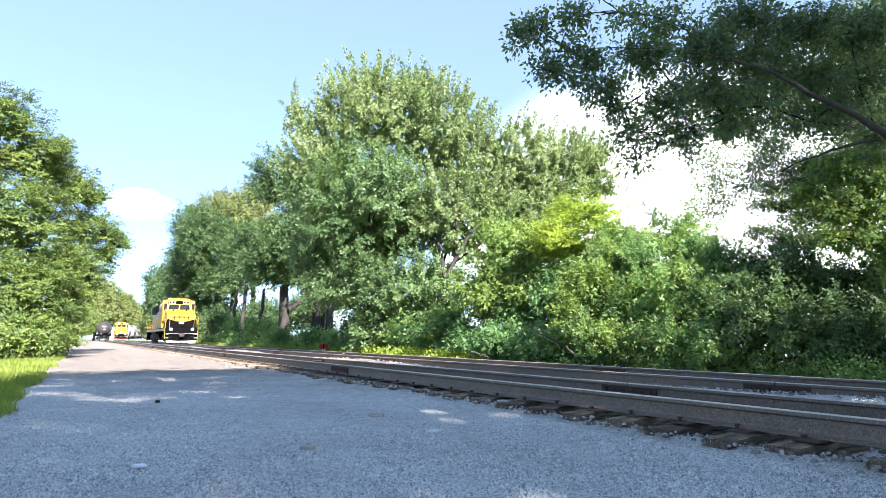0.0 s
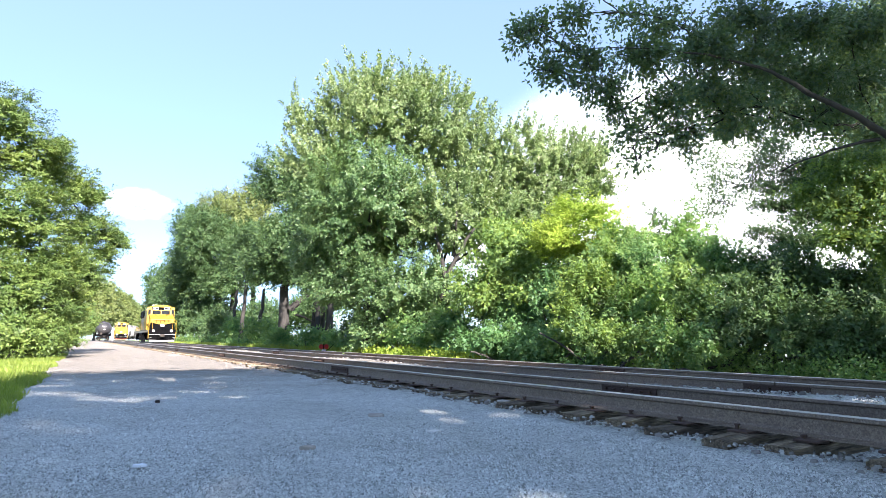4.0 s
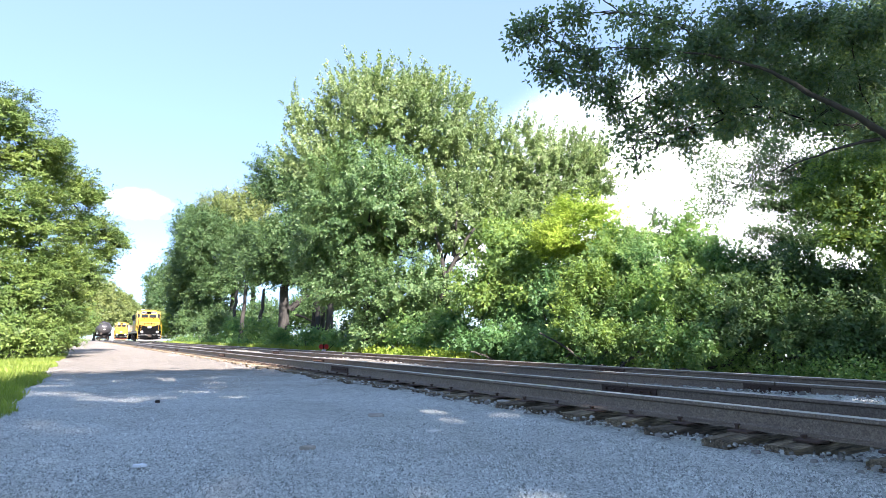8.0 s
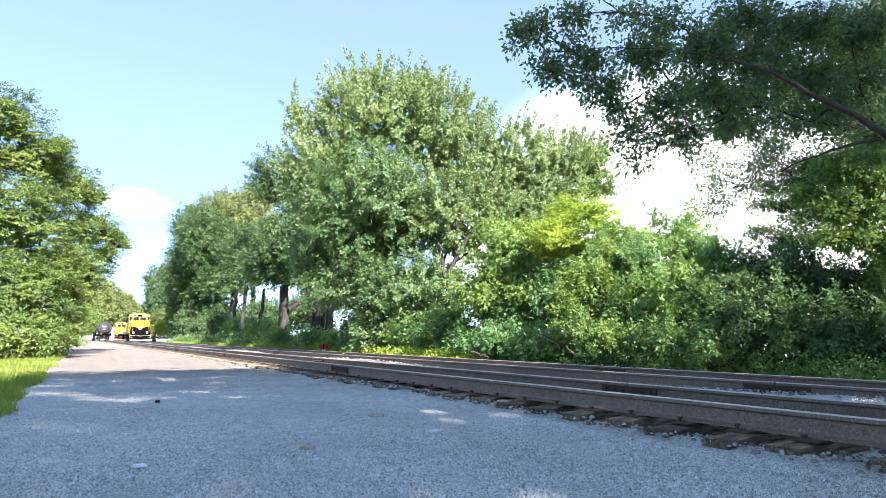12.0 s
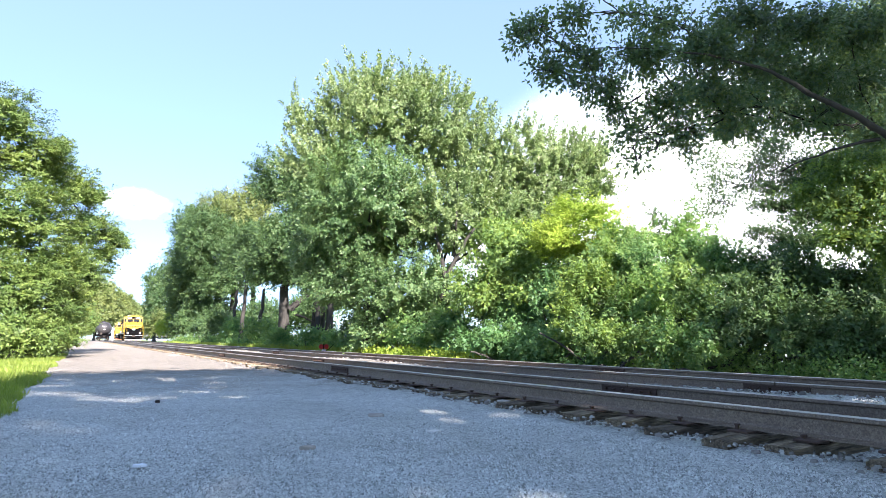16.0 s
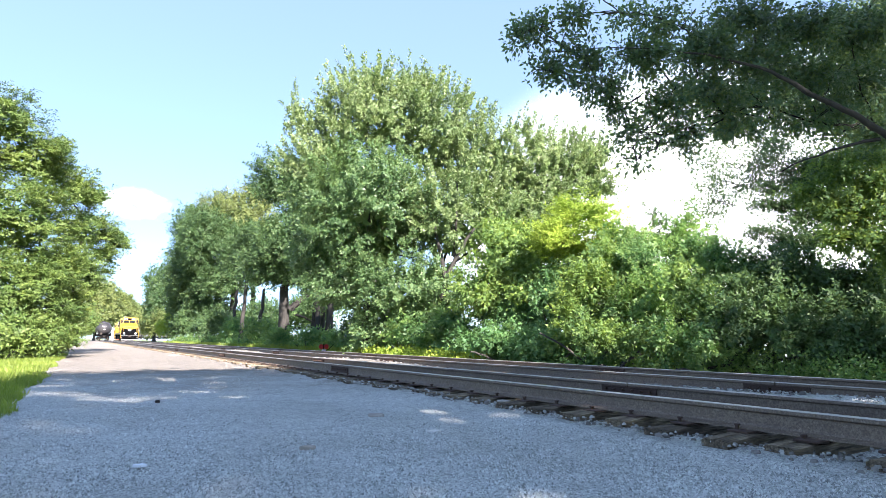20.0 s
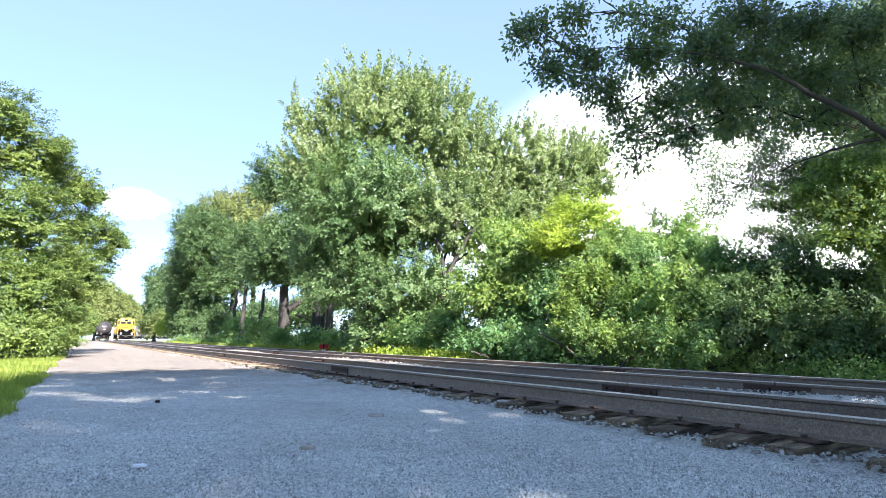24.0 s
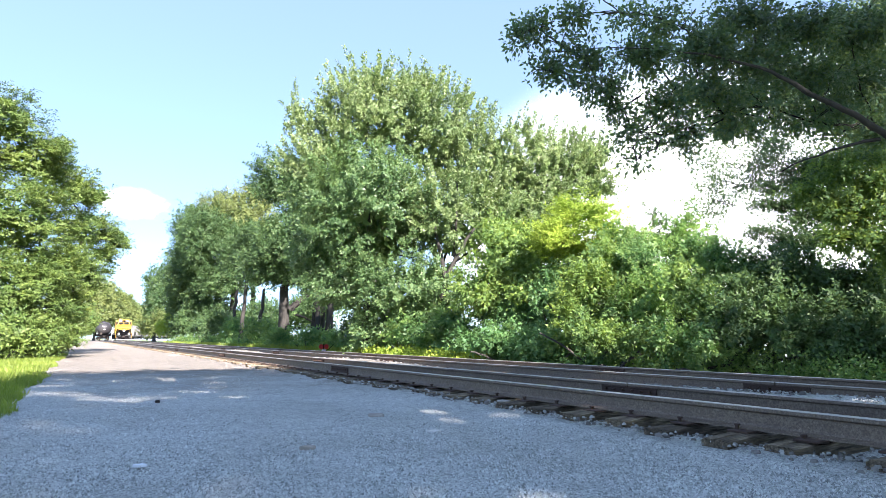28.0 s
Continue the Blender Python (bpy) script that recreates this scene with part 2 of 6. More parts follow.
def box(bm, x0, x1, y0, y1, z0, z1, bevel=0.0):
    r = bmesh.ops.create_cube(bm, size=1.0)
    for v in r["verts"]:
        v.co = Vector((x0 + (v.co.x + 0.5) * (x1 - x0), y0 + (v.co.y + 0.5) * (y1 - y0), z0 + (v.co.z + 0.5) * (z1 - z0)))
    if bevel:
        es = {e for v in r["verts"] for e in v.link_edges}
        bmesh.ops.bevel(bm, geom=list(es), offset=bevel, segments=2, affect="EDGES", profile=0.5)
    return bm


def boxes(*rows):
    bm = bmesh.new()
    for r in rows:
        box(bm, *r)
    return bm


def rod(bm, p, q, r, r2=None, n=8):
    """A round bar from p to q."""
    p, q = Vector(p), Vector(q)
    d = q - p
    m = Matrix.Translation((p + q) / 2) @ d.to_track_quat("Z", "Y").to_matrix().to_4x4()
    bmesh.ops.create_cone(bm, cap_ends=True, segments=n, radius1=r, radius2=r if r2 is None else r2, depth=d.length, matrix=m)
    return bm


def rods(r, *lines, n=8):
    bm = bmesh.new()
    for pts in lines:
        for p, q in zip(pts, pts[1:]):
            rod(bm, p, q, r, None, n)
    return bm


def prism(outline, a, b, axis="y", bevel=0.0):
    """An outline of two coordinates, drawn along an axis from a to b."""
    bm = bmesh.new()

    def put(p, s):
        return {"x": (s, p[0], p[1]), "y": (p[0], s, p[1]), "z": (p[0], p[1], s)}[axis]
    lo = [bm.verts.new(put(p, a)) for p in outline]
    hi = [bm.verts.new(put(p, b)) for p in outline]
    n = len(outline)
    bm.faces.new(lo)
    bm.faces.new(hi[::-1])
    for i in range(n):
        bm.faces.new((lo[i], hi[i], hi[(i + 1) % n], lo[(i + 1) % n]))
    bmesh.ops.recalc_face_normals(bm, faces=bm.faces)
    if bevel:
        bmesh.ops.bevel(bm, geom=list(bm.edges), offset=bevel, segments=2, affect="EDGES", profile=0.5)
    return bm


def thing(name, m, label, category, group="", kind=""):
    """An empty at a thing's base, which its parts hang on."""
    ob = new(name)
    ob.empty_display_size = 0.2
    ob.matrix_world = m
    return tagged(ob, label, category, group, kind)


def place(x, y, z=0.0, rz=0.0):
    return pose(x, y, z, 0, 0, rz)

# ---------------------------------------------------------------- ground, road, tracks


def wave(p, f, seed):
    """Smooth pseudo-random field of places, about -1 to 1."""
    r = np.random.RandomState(seed)
    s = np.zeros(len(p))
    for i in range(5):
        d = r.normal(size=p.shape[1])
        d /= np.linalg.norm(d)
        s += np.sin((p @ d) * f * (0.7 + 0.35 * i) + r.uniform(0, 6.28)) / 2.2
    return s


def sheet(name, u0, u1, v_lo, v_hi, nu, nv, height, mat, parent=None, label=""):
    """A strip of ground between two edges given as functions of u; height(u, v, places) lifts it."""
    u = np.linspace(u0, u1, nu)
    f = np.linspace(0, 1, nv)
    uu, ff = np.meshgrid(u, f, indexing="ij")
    lo, hi = v_lo(uu), v_hi(uu)
    vv = lo + (hi - lo) * ff
    x, y = DX * uu + NX * vv, DY * uu + NY * vv
    z = height(uu, vv, ff)
    verts = np.stack([x, y, z], -1).reshape(-1, 3)
    i = np.arange(nu * nv).reshape(nu, nv)
    faces = np.stack([i[:-1, :-1], i[1:, :-1], i[1:, 1:], i[:-1, 1:]], -1).reshape(-1, 4)[:, ::-1]
    return soup(name, verts, faces, mat, parent, label, smooth=True)


# the ground: one sheet to the horizon, which falls away beyond the trees
rings = np.concatenate([np.linspace(0, 70, 110), np.geomspace(72, 3200, 45)])
angles = np.linspace(0, 2 * np.pi, 193)[:-1]
rr, aa = np.meshgrid(rings, angles, indexing="ij")
gx, gy = rr * np.sin(aa), rr * np.cos(aa) 
gv = NX * gx + NY * gy
gp = np.stack([gx.ravel(), gy.ravel()], 1)
gz = -0.03 + 0.025 * wave(gp, 1.1, 3).reshape(gx.shape) * np.clip((np.abs(gv - 4.5) - 6) / 4, 0, 1)
gz = gz - 0.2 * np.clip((5.9 - np.abs(gv - 5.4)) / 0.8, 0, 1)
gz = gz - np.clip((gv - 22) * 0.14, 0, 9.0) * (rr < 2600)
gi = np.arange(rr.size).reshape(rr.shape)
nxt = np.roll(gi, -1, axis=1)
gf = np.stack([gi[:-1], gi[1:], nxt[1:], nxt[:-1]], -1).reshape(-1, 4)
ground = soup("ground", np.stack([gx, gy, gz], -1).reshape(-1, 3), gf, M_SOIL, None, "rough grass and soil beside the railway", smooth=True)
tagged(ground, category="ground", kind="structure")


def road_left(u):
    return -0.80 + 0.012 * np.clip(u - 20, 0, 200) + 0.09 * np.sin(u * 0.9) + 0.05 * np.sin(u * 2.3 + 1) + 0.10 * np.clip((u - 9) / 3, 0, 1) - 0.35 * np.clip((9 - u) / 2.5, 0, 1)


def road_right(u):
    return 4.30 + 0.06 * np.sin(u * 1.7) + 0.04 * np.sin(u * 4.1)


def road_height(u, v, f):
    p = np.stack([u.ravel(), v.ravel()], 1)
    edge = np.clip(np.minimum(f, 1 - f) * 12, 0, 1)
    return (0.004 + 0.012 * wave(p, 1.6, 5) + 0.006 * wave(p, 5.0, 6)).reshape(u.shape) * edge - 0.03 * (1 - edge) + 0.024 * np.clip((v - 3.4) / 0.8, 0, 1) ** 1.5


road = sheet("gravel_road", -30, 240, road_left, road_right, 420, 40, road_height, M_ROAD, None, "grey crushed gravel track beside the rails")
tagged(road, category="gravel road", kind="structure")


def crown_of_bed(u, v):
    """Ballast heaped between the two tracks."""
    heel = np.clip((u - 3.8) / 4.5, 0, 1)
    heel = (0.062 + 0.030 * heel * heel * (3 - 2 * heel)) * np.exp(-(np.abs(v - 4.38) / 0.36) ** 4)
    return heel + 0.24 * np.exp(-(np.abs(v - 7.35) / 0.5) ** 3) * (0.78 + 0.22 * np.sin(u * 0.42 + 0.9))


def bed_height(u, v, f):
    p = np.stack([u.ravel(), v.ravel()], 1)
    edge = np.clip(np.minimum(f, 1 - f) * 10, 0, 1)
    hump = crown_of_bed(u, v)
    return (-0.02 + 0.014 * wave(p, 2.6, 8)).reshape(u.shape) * edge + hump - 0.06 * (1 - edge)


bed = sheet("ballast_bed", -30, 330, lambda u: 4.0 + 0 * u, lambda u: 11.9 + 0.25 * np.sin(u * 0.7), 420, 44, bed_height,
            M_ROAD, None, "dusty grey ballast bed under both tracks")
tagged(bed, category="ballast", kind="structure")

RAIL_HALF = [(0.076, 0.0), (0.076, 0.011), (0.018, 0.028), (0.009, 0.045), (0.009, 0.135), (0.036, 0.148), (0.038, 0.154), (0.038, 0.178), (0.0335, 0.184)]
RAIL_OUT = RAIL_HALF + [(-x, z) for x, z in RAIL_HALF[::-1]]


def rail_mesh(length):
    """One rail along +y from 0; its running surface is bright."""
    n = len(RAIL_OUT)
    v = [(x, 0.0, z) for x, z in RAIL_OUT] + [(x, length, z) for x, z in RAIL_OUT]
    top = len(RAIL_HALF) - 1
    bm = bmesh.new()
    vs = [bm.verts.new(p) for p in v]
    for i in range(n):
        j = (i + 1) % n
        f = bm.faces.new((vs[i], vs[j], vs[n + j], vs[n + i]))
        f.material_index = 1 if i in (top, top - 1, top + 1) else 0
    bm.faces.new(vs[:n][::-1])
    bm.faces.new(vs[n:])
    bmesh.ops.recalc_face_normals(bm, faces=bm.faces)
    me = bpy.data.meshes.new("rail")
    bm.to_mesh(me)
    bm.free()
    me.materials.append(M_RAIL)
    me.materials.append(M_TREAD)
    return me


def tie_mesh(seed, length=2.56):
    """A split and worn timber, along +x, its top at 0."""
    r = np.random.RandomState(seed)
    bm = bmesh.new()
    nx = 9
    prof = [(-0.115, -0.17), (-0.118, -0.012), (-0.09, 0.0), (-0.01, -0.002), (0.0, -0.016), (0.012, -0.001), (0.085, 0.0), (0.116, -0.02), (0.114, -0.17)]
    rows = []
    for i in range(nx):
        x = (i / (nx - 1) - 0.5) * length + (r.uniform(-0.04, 0.04) if i in (0, nx - 1) else 0)
        drop = r.uniform(-0.006, 0.006) - (0.014 if i in (0, nx - 1) else 0)
        rows.append([bm.verts.new((x + r.uniform(-0.012, 0.012), y + r.uniform(-0.006, 0.006), z + (drop if z > -0.1 else 0))) for y, z in prof])
    for a, b in zip(rows, rows[1:]):
        for i in range(len(prof) - 1):
            bm.faces.new((a[i], a[i + 1], b[i + 1], b[i]))
    bm.faces.new(rows[0])
    bm.faces.new(rows[-1][::-1])
    bmesh.ops.recalc_face_normals(bm, faces=bm.faces)
    me = bpy.data.meshes.new("tie")
    bm.to_mesh(me)
    bm.free()
    me.materials.append(M_TIE)
    return me


def small_mesh(name, bm, mat):
    me = bpy.data.meshes.new(name)
    bm.to_mesh(me)
    bm.free()
    me.materials.append(mat)
    return me


def joint_bar_mesh():
    """A splice bar against the web, with its bolts, along +y about 0."""
    bm = prism([(0.012, 0.03), (0.045, 0.034), (0.040, 0.06), (0.032, 0.075), (0.032, 0.115), (0.040, 0.13), (0.038, 0.146), (0.012, 0.146)], -0.455, 0.455)
    return small_mesh("joint_bar", bm, M_RUST)


def bolt_mesh():
    bm = bmesh.new()
    rod(bm, (0.03, 0, 0.095), (0.062, 0, 0.095), 0.019, None, 6)
    rod(bm, (0.03, 0, 0.095), (0.075, 0, 0.095), 0.010, None, 6)
    return small_mesh("bolt", bm, M_RUST)


def spike_mesh():
    bm = bmesh.new()
    box(bm, -0.011, 0.011, -0.011, 0.011, -0.02, 0.045)
    box(bm, -0.024, 0.016, -0.018, 0.018, 0.040, 0.056, 0.004)
    return small_mesh("spike", bm, M_RUST)


def child(name, me, parent, m):
    ob = new(name, me)
    ob.parent = parent
    ob.matrix_parent_inverse = Matrix.Identity(4)
    ob.matrix_basis = m
    return ob


TIE_MESHES = [tie_mesh(40 + i) for i in range(7)]
RAIL_ME = rail_mesh(11.88)
PLATE_ME = small_mesh("tie_plate", boxes((-0.18, 0.18, -0.09, 0.09, 0.0, 0.018, 0.004)), M_RUST)
BAR_ME, BOLT_ME, SPIKE_ME = joint_bar_mesh(), bolt_mesh(), spike_mesh()


def rail_line(track, v, joint, first, last, lift=0.0):
    """Rails end to end on one side of a track, with bars and bolts at the joints."""
    n0 = math.floor((first - joint) / 11.9)
    u = joint + n0 * 11.9
    while u < last:
        child("rail", RAIL_ME, track, pose(v, u + 0.006, TIE_TOP + 0.016 + lift))
        if -12 < u < 60:
            for side in (0, 180):
                bar = child("joint_bar", BAR_ME, track, pose(v, u, TIE_TOP + 0.016 + lift, 0, 0, side))
                for k in (-0.37, -0.23, -0.08, 0.08, 0.23, 0.37):
                    child("bolt", BOLT_ME, bar, pose(0, k, 0))
        u += 11.9


def build_track(label, centre, joints, seed, first_tie, lift=0.0):
    r = random.Random(seed)
    track = thing("railway_track", place(0, 0, 0, ALONG), label, "railway track", "railway tracks", "structure")
    for side, joint in zip((-1, 1), joints):
        rail_line(track, centre + side * HALF, joint, -22, 165, lift if side < 0 else 0.0)
    u = first_tie - 0.56 * 18
    count = 0
    rest_v, rest_f = [], []
    while u < 130:
        me = TIE_MESHES[r.randrange(7)]
        m = pose(centre + r.uniform(-0.09, 0.09), u + r.uniform(-0.03, 0.03), TIE_TOP + lift / 2 + r.uniform(-0.012, 0.0), 0, math.degrees(lift / 1.5) + r.uniform(-0.3, 0.3), r.uniform(-2.0, 2.0))
        if u < 62:
            child("tie", me, track, m)
        else:
            k = len(rest_v)
            for v in me.vertices:
                rest_v.append(m @ v.co)
            rest_f.extend([[k + i for i in p.vertices] for p in me.polygons if len(p.vertices) == 4])
        if u < 22:
            for side in (-1, 1):
                plate = child("tie_plate", PLATE_ME, track, pose(centre + side * HALF + side * 0.02, u, TIE_TOP - 0.002 + (lift if side < 0 else 0.0), 0, 0, r.uniform(-2, 2)))
                for sx, sy in ((-0.092, 0.05), (0.092, -0.05)):
                    child("spike", SPIKE_ME, plate, pose(sx, sy, -0.006 + r.uniform(-0.006, 0.014), 0, 0, 180 if sx < 0 else 0))
        u += 0.56 + r.uniform(-0.03, 0.03)
    far = soup("ties", np.array([tuple(v) for v in rest_v]), np.array(rest_f), M_TIE, track)
    tagged(far, kind="stuff")
    return track


track_near = build_track("rusty siding on worn timber ties in gravel", TRACK_NEAR, (12.05, 5.60), 11, 1.84, 0.035)
track_far = build_track("rusty second track with dull rail heads", TRACK_FAR, (4.68, 9.1), 12, 2.2)


def stones(name, u, v, z, size, mat, seed, label, category, squash=0.65, round_=False):
    """Loose worn stones as one mesh: low uneven domes, with a shoulder where they lie near at hand."""
    r = np.random.RandomState(seed)
    n, k = len(u), 6 if round_ else 5
    a = np.arange(k) * 2 * np.pi / k + r.uniform(-0.35, 0.35, (n, k)) + r.uniform(0, 6.28, (n, 1))
    rad = r.uniform(0.75, 1.2, (n, k)) * size[:, None]
    long_, way = r.uniform(0.75, 1.3, (n, 1)), r.uniform(0, 3.14, (n, 1))
    rings = [(1.0, -0.35), (0.72, 0.72)] if round_ else [(1.0, -0.25)]
    pts = []
    for wide, high in rings:
        x, y = rad * wide * np.cos(a - way) * long_, rad * wide * np.sin(a - way) / long_
        h = size[:, None] * squash * high * r.uniform(0.75, 1.25, (n, k))
        pts.append(np.stack([x * np.cos(way) - y * np.sin(way), x * np.sin(way) + y * np.cos(way), h], -1))
    top = np.stack([r.uniform(-0.3, 0.3, n) * size, r.uniform(-0.3, 0.3, n) * size, size * squash * r.uniform(0.85, 1.15, n)], -1)
    p = np.concatenate(pts + [top[:, None]], 1)
    p[..., 0] += (DX * u + NX * v)[:, None]
    p[..., 1] += (DY * u + NY * v)[:, None]
    p[..., 2] += z[:, None]
    tri, last = [], k * len(rings)
    for i in range(k):
        j = (i + 1) % k
        if round_:
            tri += [(i, j, k + j), (i, k + j, k + i), (k + i, k + j, last)]
        else:
            tri.append((i, j, last))
    m = last + 1
    faces = (np.array(tri)[None] + (np.arange(n) * m)[:, None, None]).reshape(-1, 3)
    return tagged(soup(name, p.reshape(-1, 3), faces, mat, smooth=True), label, category, kind="stuff")


rs = np.random.RandomState(21)
# loose gravel: dense near at hand and thinner further off
n_ = 95000
yy = 2.7 * np.exp(rs.uniform(0, 1, n_) ** 1.35 * math.log(15 / 2.7))
xx = yy * rs.uniform(-0.80, 0.80, n_)
uu_, vv_ = DX * xx + DY * yy, NX * xx + NY * yy
ok = (rs.uniform(0, 1, n_) < np.clip((15 - yy) / 5, 0, 1)) & (vv_ > road_left(uu_) + 0.05 + 0.25 * rs.uniform(0, 1, n_)) & (vv_ < 4.36)
uu_, vv_ = uu_[ok], vv_[ok]
ff_ = (vv_ - road_left(uu_)) / (road_right(uu_) - road_left(uu_))
stones("gravel", uu_, vv_, road_height(uu_, vv_, np.clip(ff_, 0, 1)) + 0.001, rs.gamma(5, 0.0009, len(uu_)) + 0.0028,
       M_PEBBLE, 22, "loose grey crushed stone on the road", "gravel", squash=1.1)
# ballast in the cribs and between the tracks
n_ = 17000
uu_ = rs.uniform(0, 1, n_) ** 1.7 * 44 - 5
vv_ = rs.uniform(4.0, 11.4, n_)
keep = (rs.uniform(0, 1, n_) < np.where(vv_ < 4.4, 0.4, 0.95)) & ((uu_ > 11.5) | (vv_ > 7.5))
uu_, vv_ = uu_[keep], vv_[keep]
stones("ballast", uu_, vv_, np.where(vv_ < 4.35, -0.015, -0.012) + rs.uniform(-0.012, 0.010, len(uu_)) + crown_of_bed(uu_, vv_),
       rs.gamma(6, 0.0026, len(uu_)) + 0.004, M_BALLAST, 23, "pale broken ballast between the ties", "ballast", squash=0.75)
uu_, vv_ = rs.uniform(-2.5, 12, 9500), rs.uniform(4.22, 7.6, 9500)
stones("near_ballast", uu_, vv_, rs.uniform(-0.028, 0.002, 9500) + crown_of_bed(uu_, vv_),
       rs.gamma(5, 0.0023, 9500) + 0.004, M_BALLAST, 24, "rounded pale stones heaped against the near rail", "ballast", squash=0.75, round_=True)

# ---------------------------------------------------------------- trees


def tube(points, radii, n=7):
    """Corners and faces of a tapered limb through the given points."""
    pts = np.array(points, float)
    t = np.gradient(pts, axis=0)
    t /= np.linalg.norm(t, axis=1)[:, None] + 1e-9
    ref = np.where(np.abs(t[:, 2:3]) > 0.9, np.array([[1.0, 0, 0]]), np.array([[0, 0, 1.0]]))
    a = np.cross(t, ref)
    a /= np.linalg.norm(a, axis=1)[:, None]
    b = np.cross(t, a)
    ang = np.linspace(0, 2 * np.pi, n, endpoint=False)
    ring = a[:, None] * np.cos(ang)[None, :, None] + b[:, None] * np.sin(ang)[None, :, None]
    v = (pts[:, None] + ring * np.array(radii)[:, None, None]).reshape(-1, 3)
    i = np.arange(len(pts) * n).reshape(len(pts), n)
    j = np.roll(i, -1, axis=1)
    f = np.stack([i[:-1], j[:-1], j[1:], i[1:]], -1).reshape(-1, 4)
    return v, f


def limb(r, p, q, r0, r1, sag=0.12, n=7, k=7, crook=0.018):
    p, q = np.array(p, float), np.array(q, float)
    s = np.linspace(0, 1, k)[:, None]
    d = np.linalg.norm(q - p)
    bend = r.normal(size=3) * d * sag
    wob = r.normal(size=(k, 3)) * d * crook
    wob[0] = wob[-1] = 0
    pts = p + (q - p) * s + bend * (s * (1 - s)) + wob + np.array([0, 0, 0.10 * d]) * (s * (1 - s)) * 2
    return tube(pts, r0 + (r1 - r0) * s[:, 0] ** 0.8, n)


def merged(pieces):
    vs, fs, k = [], [], 0
    for v, f in pieces:
        vs.append(v)
        fs.append(f + k)
        k += len(v)
    return np.concatenate(vs), np.concatenate(fs)


def leaf_cloud(centres, dirs, lengths, per, leaf, wide, r, spread=0.30, droop=0.25, flat=0.5, plate=1.0, small=False, face=None):
    """Leaves round twigs: each is a folded kite of its own, or a plain pointed blade where it is small."""
    n = len(centres)
    t = r.uniform(0.05, 1.0, (n, per))
    rad = r.normal(size=(n, per, 3))
    rad -= (rad * dirs[:, None]).sum(-1, keepdims=True) * dirs[:, None]
    rad /= np.linalg.norm(rad, axis=-1, keepdims=True) + 1e-9
    off = r.uniform(0.25, 1.0, (n, per, 1)) * (lengths[:, None, None] * spread) * (1.15 - 0.75 * t[..., None])
    if plate < 1:
        rad = rad * np.array([1, 1, plate])
    p = centres[:, None] + dirs[:, None] * (t * lengths[:, None])[..., None] + rad * off
    p = p.reshape(-1, 3)
    ax = (rad * 0.9 + dirs[:, None] * 0.7 + r.normal(size=(n, per, 3)) * 0.45).reshape(-1, 3)
    ax[:, 2] -= droop
    ax /= np.linalg.norm(ax, axis=1)[:, None]
    up = rad.reshape(-1, 3) * 0.65 + r.normal(size=p.shape) * (0.5 * (1 - flat)) + np.array([0, 0, flat + 0.15])
    if face is not None:
        up = np.repeat(face, per, axis=0) * 0.75 + r.normal(size=p.shape) * 0.22 + np.array([0, 0, flat])
    side = np.cross(ax, up)
    side /= np.linalg.norm(side, axis=1)[:, None] + 1e-9
    nrm = np.cross(side, ax)
    ln = (leaf * r.uniform(0.6, 1.25, len(p)))[:, None]
    wd = ln * wide / 2
    if small:
        v = np.stack([p + side * wd, p - side * wd, p + ax * ln], 1)
        return v.reshape(-1, 3), np.arange(len(p) * 3).reshape(-1, 3)
    v = np.stack([p, p + ax * ln * 0.45 + side * wd + nrm * wd * 0.35, p + ax * ln, p + ax * ln * 0.45 - side * wd + nrm * wd * 0.35], 1)
    m = len(p)
    f = np.arange(m * 4).reshape(m, 4)
    return v.reshape(-1, 3), f


def crown_sprays(lobes, count, r, rough=0.28, inner=0.45, up=0.55, gap=-0.35, freq=2.4, seed=1, clumps=20, tier=0.8):
    """Places and directions of the twigs in a crown: rounded masses, each broken into clumps with shade between."""
    lb = np.array(lobes, float)
    w = (lb[:, 3] * lb[:, 4] * lb[:, 5]) ** (2 / 3)
    w /= w.sum()
    sub, own = [], []
    for i, row in enumerate(lb):
        k = max(5, int(clumps * len(lb) * w[i]))
        d = r.normal(size=(k, 3))
        d /= np.linalg.norm(d, axis=1)[:, None]
        rad = r.uniform(inner, 0.92, k) * (1 + rough * r.uniform(-1, 0.5, k))
        sub.append(np.concatenate([row[:3] + d * row[3:6] * rad[:, None], d, np.full((k, 1), row[3:6].mean())], 1))
        own.append(np.full(k, w[i] / k))
    sub, own = np.concatenate(sub), np.concatenate(own)
    pick = r.choice(len(sub), int(count * 1.7), p=own / own.sum())
    e = r.normal(size=(len(pick), 3))
    e /= np.linalg.norm(e, axis=1)[:, None]
    size = sub[pick, 6] * r.uniform(0.2, 0.42, len(sub))[pick]
    p = sub[pick, :3] + e * (size * r.uniform(0.25, 1.0, len(pick)) ** 0.6)[:, None] * np.array([1.15, 1.15, tier])
    keep = wave(p, freq, seed + 5) > gap
    p, d, e = p[keep][:count], sub[pick, 3:6][keep][:count], e[keep][:count]
    dirs = d * 0.6 + e * 0.5 + r.normal(size=d.shape) * 0.25 + np.array([0, 0, up])
    dirs /= np.linalg.norm(dirs, axis=1)[:, None]
    return p, dirs


